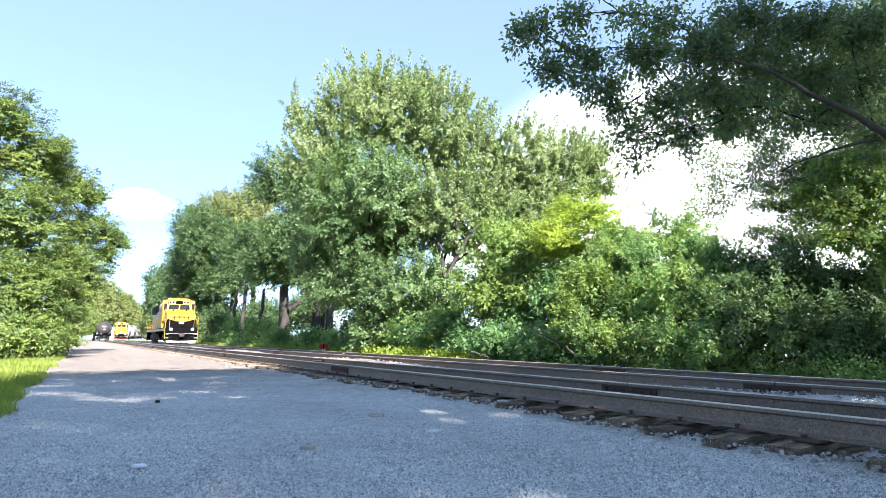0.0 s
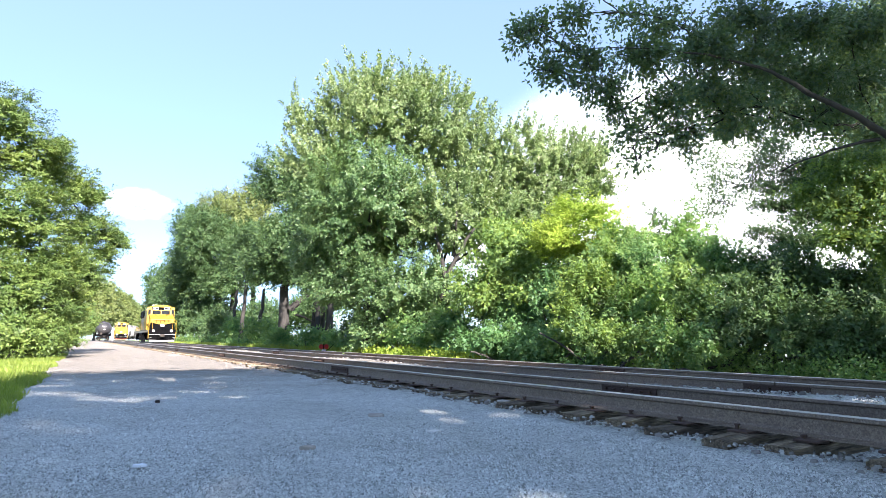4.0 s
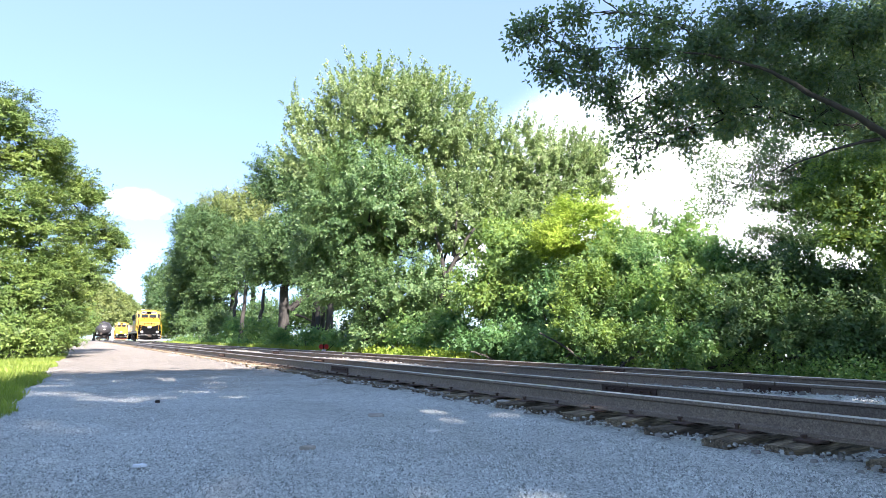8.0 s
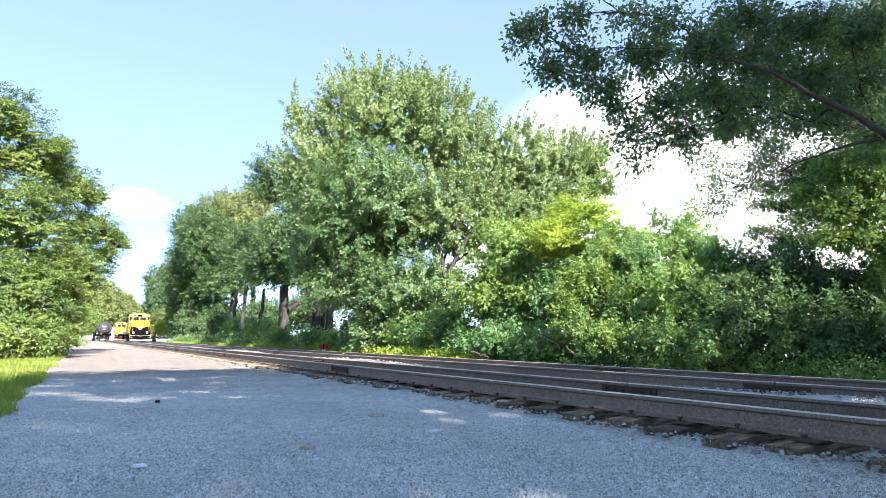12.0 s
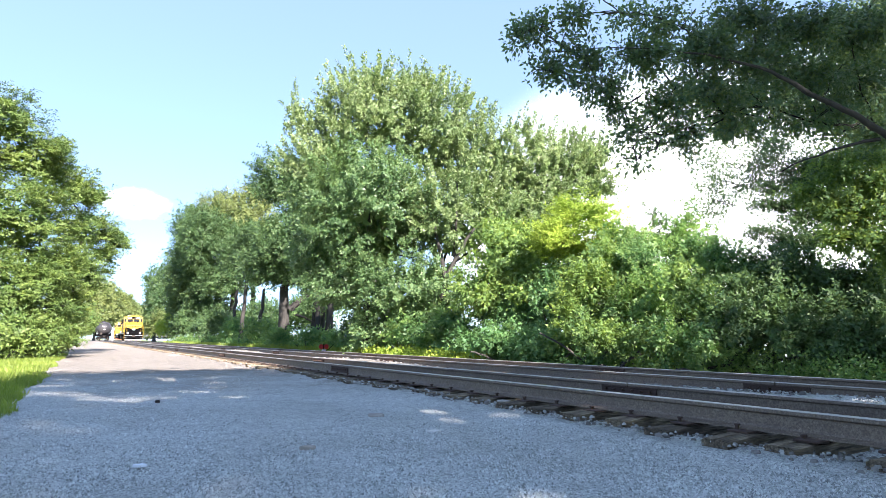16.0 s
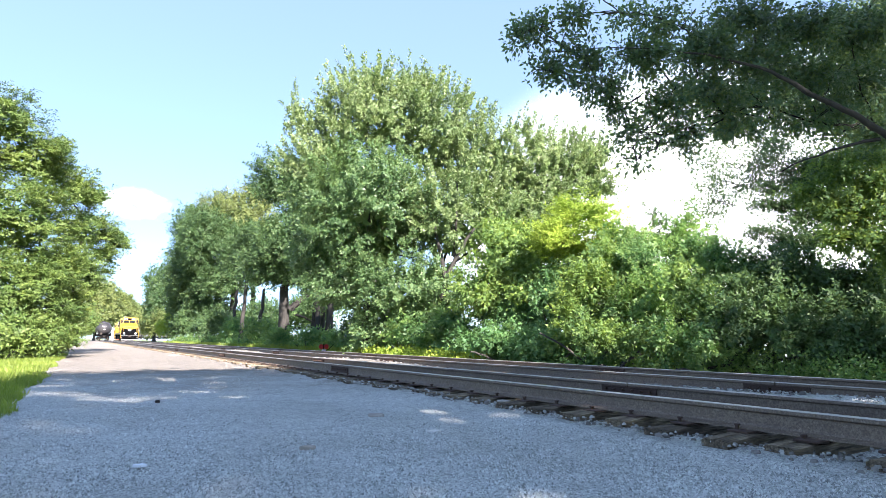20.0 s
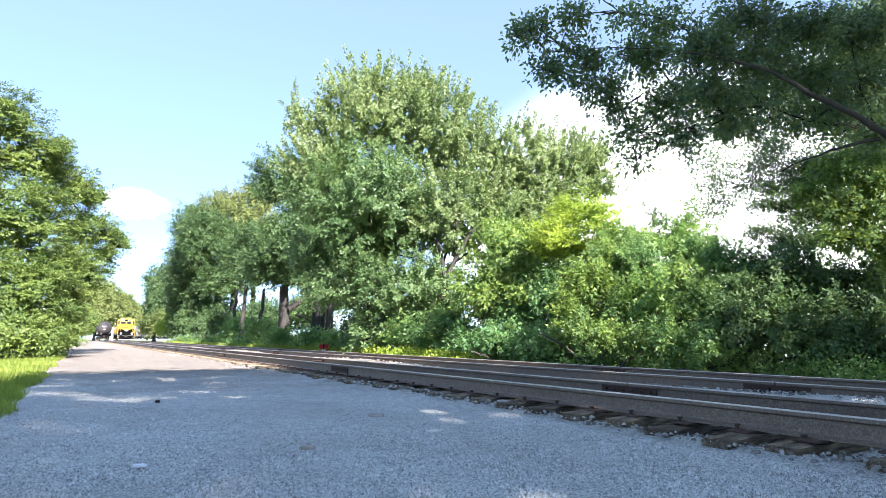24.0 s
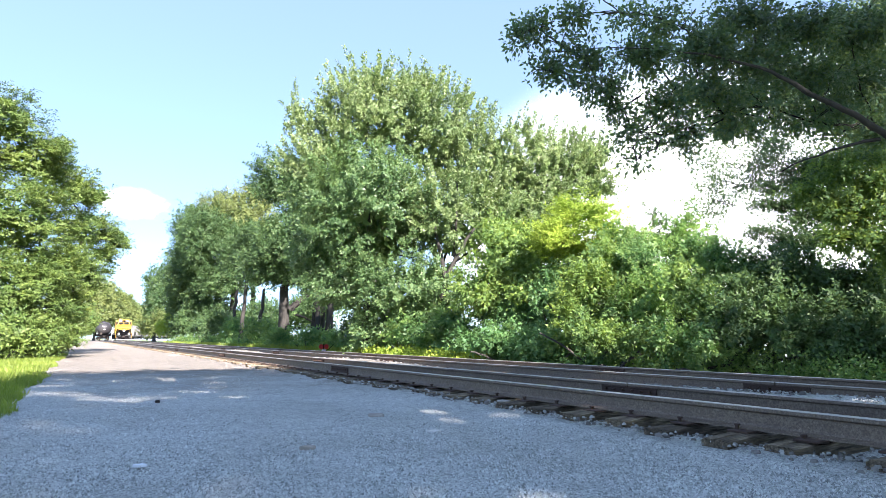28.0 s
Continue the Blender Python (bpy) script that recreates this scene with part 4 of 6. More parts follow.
tree("bush", "glowing yellow-green locust bush", "bush", (4.49, 18.33), (4.49, 18.33, 2.0), 0.03, [
    (4.37, 17.6, 4.44, 0.91, 0.84, 0.77), (3.46, 17.8, 3.97, 0.68, 0.68, 0.68), (5.18, 18.4, 4.17, 0.53, 0.53, 0.53),
    (3.77, 19, 3.9, 0.9, 0.85, 0.8), (5.01, 18.5, 3.64, 0.74, 0.69, 0.63), (5.49, 18, 3.78, 0.55, 0.55, 0.55),
    (4.17, 19, 4.84, 0.54, 0.49, 0.43),
],
     2.4, 0.50, 0.085, 0.5, M_LEAF_YELLOW, 121, up=0.1, lie=0.4, spread=0.4, stems=4, group="bushes", shell=(0.55, 1.15), gap=-0.5, plate=0.4)

tree("bush", "pale green bush under the maple", "bush", (2.27, 20.0), (2.27, 20.0, 1.28), 0.03, [
    (2.23, 20, 3.58, 1.26, 1.12, 0.99), (1.41, 20, 2.33, 1.07, 0.99, 0.91), (2.92, 19, 2.44, 0.98, 0.92, 0.87),
    (1.95, 21, 4.43, 0.72, 0.66, 0.6), (2.82, 20, 4.06, 0.65, 0.61, 0.57),
],
     2.4, 0.50, 0.128, 0.6, M_LEAF_PALE, 122, stems=4, group="bushes", shell=(0.55, 1.15), gap=-0.5)

tree("bush", "blue-green sumac bush with long drooping leaves", "bush", (3.06, 19.07), (3.06, 19.07, 0.86), 0.03, [
    (2.62, 19.6, 1.56, 0.9, 0.86, 0.82), (3.56, 18.6, 2.31, 0.71, 0.73, 0.74), (3.0, 19.0, 1.98, 0.72, 0.72, 0.72),
],
     2.4, 0.43, 0.119, 0.34, M_LEAF_SUMAC, 123, stems=4, group="bushes", shell=(0.55, 1.15), gap=-0.5, droop=0.5)

tree("bush", "mixed green bush beyond the rails", "bush", (3.94, 15.43), (3.94, 15.43, 0.76), 0.03, [
    (3.78, 15.5, 2.07, 0.71, 0.74, 0.77), (4.35, 15, 1.39, 0.63, 0.64, 0.66), (4.24, 16, 2.88, 0.61, 0.56, 0.52),
    (3.4, 15.2, 1.4, 0.52, 0.52, 0.52),
],
     2.8, 0.50, 0.092, 0.6, M_LEAF_PALE, 124, stems=4, group="bushes", shell=(0.55, 1.15), gap=-0.5)

tree("bush", "tall thin bush with bare twig tips", "bush", (5.35, 15.69), (5.35, 15.69, 0.87), 0.03, [
    (4.86, 16.5, 3.31, 0.57, 0.57, 0.57), (5.28, 16.2, 3.49, 0.46, 0.46, 0.46), (5.99, 16, 3.39, 0.52, 0.5, 0.49),
    (5.15, 15.5, 2.82, 0.68, 0.68, 0.68), (5.18, 14.5, 1.79, 0.66, 0.69, 0.72), (5.62, 16, 3.5, 0.3, 0.38, 0.46),
    (5.88, 16.2, 4.06, 0.12, 0.23, 0.34), (4.86, 14.6, 1.59, 0.56, 0.56, 0.56),
],
     2.8, 0.50, 0.092, 0.6, M_LEAF_BUSH, 125, stems=4, group="bushes", shell=(0.55, 1.15), gap=-0.5, twigs=5)

tree("bush", "yellowing bush in front of darker bushes", "bush", (5.45, 12.93), (5.45, 12.93, 0.65), 0.03, [
    (5.45, 13, 1.63, 0.45, 0.51, 0.57), (5.32, 13, 2.12, 0.32, 0.35, 0.37), (5.58, 12.8, 1.19, 0.32, 0.34, 0.37),
],
     2.6, 0.42, 0.102, 0.6, M_LEAF_PALE, 126, stems=4, group="bushes", shell=(0.55, 1.15), gap=-0.5)

tree("bush", "spindly shrub top with sparse dark leaves", "bush", (5.9, 16.4), (5.85, 16.4, 2.4), 0.025, [
    (6.03, 16.40, 3.57, 0.35, 0.30, 0.25), (6.10, 16.40, 4.00, 0.29, 0.25, 0.21), (5.96, 16.40, 4.33, 0.22, 0.18, 0.14),
    (5.65, 16.40, 4.59, 0.14, 0.12, 0.10), (5.33, 16.40, 3.78, 0.41, 0.25, 0.10),
],
     1.1, 0.26, 0.075, 0.5, M_LEAF_DARK, 148, stems=2, group="bushes", core=0, twigs=5, stout=0.5, gap=-0.2, freq=5.0, shell=(0.2, 1.1))

tree("bush", "green bush with a pale leafy top", "bush", (6.68, 15.5), (6.68, 15.5, 1.4), 0.03, [
    (6.58, 15.5, 3.07, 0.74, 0.65, 0.56), (6.96, 14.5, 2.55, 0.8, 0.75, 0.69), (6.51, 16, 3.66, 0.27, 0.32, 0.37),
    (6.68, 16, 3.96, 0.12, 0.2, 0.27),
],
     2.8, 0.50, 0.092, 0.6, M_LEAF_BUSH, 127, stems=4, group="bushes", shell=(0.55, 1.15), gap=-0.5)

tree("bush", "dense dark green bush by the track", "bush", (6.65, 12.93), (6.65, 12.93, 0.56), 0.03, [
    (7.04, 13.5, 2.17, 0.67, 0.66, 0.64), (6.09, 12.5, 1.01, 0.69, 0.63, 0.57), (6.81, 12.8, 1.44, 0.56, 0.55, 0.54),
],
     2.8, 0.50, 0.092, 0.6, M_LEAF_DARK, 128, stems=4, group="bushes", shell=(0.55, 1.15), gap=-0.5)

tree("bush", "dense dark bush with a few lit leaves", "bush", (7.59, 12.77), (7.59, 12.77, 0.52), 0.03, [
    (8.08, 13.5, 2.17, 0.77, 0.71, 0.64), (6.97, 12.2, 0.95, 0.7, 0.65, 0.6), (7.71, 12.6, 1.31, 0.6, 0.58, 0.55),
],
     2.8, 0.50, 0.092, 0.6, M_LEAF_DARK, 129, stems=4, group="bushes", shell=(0.55, 1.15), gap=-0.5)

tree("bush", "shaded bush under the oak", "bush", (8.29, 12.33), (8.29, 12.33, 0.46), 0.03, [
    (8.76, 13, 2.0, 0.74, 0.69, 0.64), (7.73, 11.8, 0.84, 0.7, 0.62, 0.54), (8.39, 12.2, 1.29, 0.58, 0.56, 0.53),
],
     2.8, 0.50, 0.092, 0.6, M_LEAF_DARK, 130, stems=4, group="bushes", shell=(0.55, 1.15), gap=-0.5)

tree("bush", "shaded bush under the oak limbs", "bush", (9.0, 12.0), (9.0, 12.0, 0.43), 0.03, [
    (9.48, 12.5, 1.84, 0.76, 0.74, 0.71), (8.51, 11.5, 0.78, 0.7, 0.59, 0.48),
],
     2.8, 0.50, 0.092, 0.6, M_LEAF_DARK, 131, stems=4, group="bushes", shell=(0.55, 1.15), gap=-0.5)

tree("bush", "low bright green bush behind the rails", "bush", (4.13, 13.8), (4.13, 13.8, 0.37), 0.03, [
    (3.56, 14.2, 0.83, 0.51, 0.45, 0.38), (4.23, 13.8, 0.76, 0.53, 0.46, 0.39), (4.61, 13.4, 0.68, 0.43, 0.4, 0.36),
],
     2.6, 0.42, 0.085, 0.6, M_LEAF_PALE, 132, stems=4, group="bushes", shell=(0.55, 1.15), gap=-0.5)

tree("bush", "low leafy bush under the maple", "bush", (-0.61, 23.17), (-0.61, 23.17, 0.47), 0.03, [
    (-1.45, 24, 1.04, 0.91, 0.8, 0.69), (0.13, 23, 1.24, 0.96, 0.88, 0.79), (-0.51, 22.5, 0.86, 0.64, 0.56, 0.47),
],
     2.4, 0.43, 0.136, 0.6, M_LEAF_BUSH, 133, stems=4, group="bushes", shell=(0.55, 1.15), gap=-0.5)

tree("bush", "low spreading sumac beside the track", "bush", (2.0, 18.32), (2.0, 18.32, 0.35), 0.03, [
    (0.84, 19.5, 0.71, 0.74, 0.59, 0.45), (1.85, 18.5, 0.76, 0.78, 0.63, 0.49), (2.73, 17.5, 0.66, 0.73, 0.58, 0.43),
    (1.37, 19.2, 0.54, 1.1, 0.71, 0.33), (3.2, 16.9, 0.73, 0.55, 0.48, 0.42),
],
     2.6, 0.42, 0.145, 0.5, M_LEAF_SUMAC, 134, stems=4, group="bushes", shell=(0.55, 1.15), gap=-0.5)

tree("bush", "small bright leafy bush", "bush", (3.48, 16.0), (3.48, 16.0, 0.36), 0.03, [
    (3.29, 16.2, 0.65, 0.46, 0.4, 0.34), (3.67, 15.8, 0.98, 0.33, 0.33, 0.33),
],
     2.6, 0.42, 0.119, 0.6, M_LEAF_PALE, 135, stems=4, group="bushes", shell=(0.55, 1.15), gap=-0.5)

tree("bush", "low leafy bush beside the rail", "bush", (5.16, 12.6), (5.16, 12.6, 0.35), 0.03, [
    (5.01, 12.8, 0.69, 0.54, 0.49, 0.44), (5.31, 12.4, 0.58, 0.45, 0.39, 0.33),
],
     2.8, 0.50, 0.092, 0.6, M_LEAF_BUSH, 136, stems=4, group="bushes", shell=(0.55, 1.15), gap=-0.5)

tree("bush", "low undergrowth below the tree trunks", "bush", (-7.82, 36.0), (-7.82, 36.0, 0.47), 0.03, [
    (-5.7, 34, 0.86, 0.84, 0.63, 0.42), (-7.6, 36, 0.86, 1.03, 0.74, 0.45), (-10.17, 38, 0.89, 1.3, 0.9, 0.51),
],
     2.4, 0.50, 0.170, 0.6, M_LEAF_BUSH, 137, stems=4, group="bushes", shell=(0.55, 1.15), gap=-0.5)

tree("bush", "undergrowth beneath dark trees", "bush", (-17.29, 52.5), (-17.29, 52.5, 0.72), 0.03, [
    (-14.9, 48, 1.3, 1.55, 1.23, 0.91), (-19.68, 57, 1.49, 1.52, 1.36, 1.19),
],
     2.4, 0.65, 0.221, 0.6, M_LEAF_BUSH, 138, stems=4, group="bushes", shell=(0.55, 1.15), gap=-0.5)

tree("bush", "dark leafy undergrowth beside the far track", "bush", (-25.8, 65.0), (-25.8, 65.0, 1.17), 0.03, [
    (-29.9, 75, 2.28, 1.85, 1.85, 1.85), (-23.39, 62, 2.36, 1.54, 1.65, 1.77),
],
     2.4, 0.79, 0.255, 0.6, M_LEAF_DARK, 144, stems=4, group="bushes", shell=(0.55, 1.15), gap=-0.5)

tree("bush", "dark undergrowth below distant trees", "bush", (-38.35, 88.0), (-38.35, 88.0, 1.32), 0.03, [
    (-40.66, 92, 2.4, 1.58, 1.75, 1.93), (-36.05, 84, 2.9, 1.44, 1.76, 2.08),
],
     2.4, 0.94, 0.306, 0.6, M_LEAF_DARK, 145, stems=4, group="bushes", shell=(0.55, 1.15), gap=-0.5)

tree("bush", "small yellow-green sapling by the far track", "bush", (-47.95, 104.0), (-47.95, 104.0, 1.33), 0.03, [
    (-48.3, 104, 2.41, 1.39, 1.58, 1.78), (-47.61, 104, 3.77, 0.89, 1.14, 1.39),
],
     2.4, 0.72, 0.255, 0.6, M_LEAF_YELLOW, 139, stems=4, group="bushes", shell=(0.55, 1.15), gap=-0.5)

tree("tall_tree", "tall spreading tree behind the road verge", "tree", (0, -8), (0, -8, 4.5), 0.4, [
    (0, -8, 7.5, 3.5, 3.2, 3.4), (-1, -8, 12.0, 3.6, 3.2, 3.4), (1.8, -6.6, 14.0, 2.8, 2.8, 2.2), (3.6, -4.4, 13.4, 2.8, 2.8, 2.2), (6, -4, 12.8, 3, 3, 2.2), (6.6, -6.3, 11.2, 2.3, 2.3, 1.9)
],
     11, 1.4, 0.44, 0.7, M_LEAF_MAPLE, 301, gap=0.42, clumps=14, freq=3.2, flat=0.2, up=0.55, spread=0.30, open_sprays=2200)

tree("tall_tree", "tall dense tree that shades the road", "tree", (4.6, -14), (4.6, -14, 4.5), 0.4, [
    (5, -13, 8.3, 4, 3.6, 3.4), (6.5, -12, 12.8, 4, 3.6, 3.4), (5, -13, 16.6, 3.5, 3.2, 2.7)
],
     11, 1.4, 0.44, 0.7, M_LEAF_MAPLE, 302, gap=0.12, clumps=14, freq=3.2, flat=0.2, up=0.55, spread=0.30, open_sprays=1350)

tree("tall_tree", "wide tall tree beyond the tracks", "tree", (16.2, -3), (15.6, -3, 4.5), 0.4, [
    (12, -4, 7.5, 4, 3.6, 3.4), (9, -4, 10.2, 3.2, 3, 2.7), (14, -4, 10.5, 4, 3.6, 2.5), (16, -2, 7.5, 4, 3.6, 3.4), (8.5, -3.5, 13.2, 3, 2.6, 1.9), (8, -5, 6.8, 2.6, 2.6, 2.5), (7.8, -4.8, 9.6, 2.4, 2.4, 2.0)
],
     11, 1.4, 0.44, 0.7, M_LEAF_MAPLE, 303, gap=-0.6, clumps=14, freq=3.2, flat=0.2, up=0.55, spread=0.30, open_sprays=1080)

# unseen tree, added only to block bright sun patches on the ground
tree("tall_tree", "unseen slim tree added to fill sun gaps in the shade", "tree", (9.4, -10.4), (9.4, -10.4, 8.0), 0.2, [
    (5.65, -10.46, 12.34, 0.40, 0.40, 0.40), (5.82, -10.25, 12.34, 0.42, 0.42, 0.42), (7.13, -11.17, 12.34, 0.50, 0.50, 0.50), (10.91, -10.39, 12.34, 0.85, 0.75, 0.75), (9.88, -9.0, 11.4, 0.60, 0.60, 0.60), (9.55, -10.57, 12.34, 0.60, 0.60, 0.60)
],
     11, 0.7, 0.30, 0.7, M_LEAF_MAPLE, 304, gap=-0.6, clumps=14, freq=3.2, flat=0.2, up=0.55, spread=0.30, open_sprays=210)

tree("slender_tree", "slender dark tree with a bare trunk", "tree", (-21.1, 60), (-20.8, 60, 5.59), 0.16, [
    (-20.7, 60, 9.01, 1.83, 1.89, 1.94), (-19.48, 60, 7.56, 1.49, 1.49, 1.49),
],
     2.4, 0.94, 0.17, 0.75, M_LEAF_DARK, 265)

tree("slender_tree", "slender tree among dark trunks", "tree", (-16.6, 54), (-16.3, 54, 5.25), 0.16, [
    (-16.2, 54, 8.46, 1.75, 1.75, 1.75), (-15.18, 54, 6.37, 1.23, 1.18, 1.13),
],
     2.4, 0.94, 0.17, 0.75, M_LEAF_DARK, 266)

tree("slender_tree", "thin leaning tree beside a thick trunk", "tree", (-11.04, 50), (-10.74, 50, 4.3), 0.16, [
    (-10.64, 50, 6.93, 1.71, 1.62, 1.52), (-11.41, 50, 5.48, 1.05, 1.05, 1.05),
],
     2.4, 0.94, 0.17, 0.75, M_LEAF_DARK, 267)

tree("slender_tree", "thin dark-trunked tree by the water", "tree", (-9.2, 48), (-8.9, 48, 3.29), 0.16, [
    (-8.8, 48, 5.3, 1.37, 1.33, 1.28), (-8.49, 48, 7.38, 1.37, 1.37, 1.37),
],
     2.4, 0.94, 0.17, 0.75, M_LEAF_DARK, 268)

tree("slender_tree", "tall thin tree with a dark bare trunk", "tree", (-17.56, 52), (-17.26, 52, 5.85), 0.16, [
    (-17.16, 52, 9.44, 1.58, 1.54, 1.49), (-16.43, 52, 7.67, 0.99, 0.94, 0.89),
],
     2.4, 0.94, 0.17, 0.75, M_LEAF_DARK, 269)

tree("slender_tree", "thin straight tree with a high crown", "tree", (-13.5, 50), (-13.2, 50, 5.2), 0.16, [
    (-13.1, 50, 8.38, 1.43, 1.43, 1.43), (-13.38, 50, 6.93, 0.95, 0.86, 0.76),
],
     2.4, 0.94, 0.17, 0.75, M_LEAF_DARK, 270)

tree("slender_tree", "slim dark tree near the thick trunk", "tree", (-9.04, 44), (-8.74, 44, 4.64), 0.16, [
    (-8.64, 44, 7.48, 1.17, 1.22, 1.26), (-8.94, 44, 5.99, 0.75, 0.71, 0.67),
],
     2.4, 0.94, 0.17, 0.75, M_LEAF_DARK, 271)

tree("bush", "dark undergrowth behind the far trees", "bush", (-32.67, 89.5), (-32.67, 89.5, 1.77), 0.03, [
    (-28.13, 84, 3.21, 4.0, 3.04, 2.08), (-37.22, 95, 3.79, 4.07, 3.39, 2.71),
],
     2.4, 1.15, 0.306, 0.6, M_LEAF_DARK, 211, stems=4, group="bushes", shell=(0.55, 1.15), gap=-0.5)

tree("bush", "shaded undergrowth behind thin trunks", "bush", (-15.62, 67.6), (-15.62, 67.6, 1.06), 0.03, [
    (-17.49, 70, 3.02, 2.93, 2.53, 2.13), (-22.6, 76, 3.56, 2.9, 2.53, 2.17), (-14.34, 66, 4.14, 2.51, 2.33, 2.14),
    (-10.84, 62, 4.53, 2.01, 1.54, 1.06), (-12.81, 64, 1.93, 1.22, 1.04, 0.85),
],
     2.4, 1.01, 0.272, 0.6, M_LEAF_DARK, 212, stems=4, group="bushes", shell=(0.55, 1.15), gap=-0.5)

tree("bush", "dark leafy growth behind the maple trunk", "bush", (-2.36, 30.67), (-2.36, 30.67, 0.89), 0.03, [
    (-3.93, 31, 1.61, 1.3, 1.09, 0.89), (-2.47, 31, 1.96, 1.48, 1.27, 1.06), (-0.68, 30, 2.07, 1.71, 1.43, 1.14),
],
     2.4, 0.65, 0.170, 0.6, M_LEAF_DARK, 217, stems=4, group="bushes", shell=(0.55, 1.15), gap=-0.5)

tree("bush", "deep green bush behind the front row", "bush", (4.99, 23.1), (4.99, 23.1, 0.94), 0.03, [
    (1.90, 24.50, 1.68, 0.93, 0.81, 0.70), (1.06, 24.50, 1.04, 0.83, 0.69, 0.55), (3.18, 24.5, 3.13, 1.4, 1.4, 1.4), (5.07, 23.5, 3.03, 1.34, 1.34, 1.34), (6.5, 21.5, 3.05, 1.02, 1.04, 1.06),
    (4.0, 24, 1.71, 1.6, 1.43, 1.26), (6.18, 22, 1.95, 1.47, 1.36, 1.26),
],
     2.4, 0.58, 0.170, 0.6, M_LEAF_DARK, 213, stems=4, group="bushes", shell=(0.55, 1.15), gap=-0.5)

tree("bush", "deep green bush in the second row", "bush", (8.29, 19.25), (8.29, 19.25, 0.93), 0.03, [
    (7.71, 20, 1.95, 1.33, 1.3, 1.26), (8.88, 18.5, 1.69, 1.23, 1.15, 1.06),
],
     2.4, 0.58, 0.153, 0.6, M_LEAF_DARK, 214, stems=4, group="bushes", shell=(0.55, 1.15), gap=-0.5)

tree("bush", "dark bush under the lacy tree", "bush", (10.48, 16.75), (10.48, 16.75, 0.8), 0.03, [
    (9.94, 17, 1.7, 1.21, 1.17, 1.13), (11.03, 16.5, 1.45, 1.1, 1.07, 1.04),
],
     2.4, 0.58, 0.145, 0.6, M_LEAF_DARK, 215, stems=4, group="bushes", shell=(0.55, 1.15), gap=-0.5)

tree("bush", "dark bush below oak limbs", "bush", (12.09, 16.0), (12.09, 16.0, 0.95), 0.03, [
    (12.09, 16, 1.73, 1.07, 1.14, 1.22),
],
     2.4, 0.58, 0.145, 0.6, M_LEAF_DARK, 216, stems=4, group="bushes", shell=(0.55, 1.15), gap=-0.5)

tree("bush", "bright leafy bush under the locusts", "bush", (-17.16, 24.5), (-17.16, 24.5, 0.45), 0.03, [
    (-17.52, 24, 1.04, 1.37, 1.23, 1.1), (-16.81, 25, 0.81, 1.07, 0.99, 0.9),
],
     2.4, 0.43, 0.128, 0.55, M_LEAF_LOCUST, 141, stems=4, group="bushes", shell=(0.55, 1.15), gap=-0.5)

tree("bush", "leafy bush at the road edge", "bush", (-21.09, 30.5), (-21.09, 30.5, 0.6), 0.03, [
    (-21.16, 31, 1.09, 0.65, 0.86, 1.06), (-21.02, 30, 1.93, 0.8, 0.91, 1.03),
],
     2.4, 0.50, 0.153, 0.55, M_LEAF_LOCUST, 142, stems=4, group="bushes", shell=(0.55, 1.15), gap=-0.5)

tree("bush", "yellow-green bush beside the far road", "bush", (-27.75, 43.0), (-27.75, 43.0, 0.6), 0.03, [
    (-26.92, 42, 1.09, 0.48, 0.72, 0.96), (-28.57, 44, 2.34, 0.59, 0.84, 1.09),
],
     2.4, 0.65, 0.204, 0.55, M_LEAF_LOCUST, 143, stems=4, group="bushes", shell=(0.55, 1.15), gap=-0.5)

tree("bush", "leafy thicket beside the distant road", "bush", (-57.0, 88.0), (-57.0, 88.0, 1.2), 0.04, [
    (-56.19, 88.00, 2.50, 1.33, 1.33, 1.33), (-59.41, 96.00, 3.73, 1.45, 1.54, 1.64), (-62.44, 104.00, 4.55, 1.38, 1.67, 1.97),
    (-73.15, 125.00, 3.89, 1.06, 1.36, 1.65),
    (-88.91, 150.00, 2.81, 1.98, 1.98, 1.98), (-101.50, 175.00, 4.12, 1.98, 2.31, 2.64), (-85.07, 140.00, 2.42, 1.85, 1.72, 1.59),
],
     2.4, 1.1, 0.24, 0.6, M_LEAF_LOCUST, 146, stems=4, group="bushes", shell=(0.55, 1.15), gap=-0.5)

tree("bush", "thicket beyond the bend of the far track", "bush", (-64.0, 132.0), (-64.0, 132.0, 1.6), 0.04, [
    (-63.39, 130.00, 3.64, 1.72, 1.97, 2.21), (-74.79, 150.00, 3.37, 1.42, 1.70, 1.98), (-57.92, 122.00, 4.04, 1.62, 1.96, 2.31),
],
     2.4, 1.4, 0.30, 0.6, M_LEAF_FAR, 147, stems=4, group="bushes", shell=(0.55, 1.15), gap=-0.5)

tree("broadleaf_tree", "distant hazy yellow-green trees beyond the trains", "tree", (-96.02, 165), (-96.02, 165, 4), 0.3, [
    (-96.02, 165, 11.4, 3.14, 4.71, 6.29), (-90.24, 150, 8.31, 3.14, 4.43, 5.71),
],
     2.4, 2.16, 0.680, 0.7, M_LEAF_FAR, 150)

tree("broadleaf_tree", "distant hazy yellow-green trees beyond the trains", "tree", (-120.05, 215), (-120.05, 215, 4), 0.3, [
    (-120.05, 215, 12.56, 3.69, 5.73, 7.78), (-130.14, 240, 11.19, 3.66, 5.49, 7.31),
],
     2.4, 2.16, 0.680, 0.7, M_LEAF_FAR, 151)

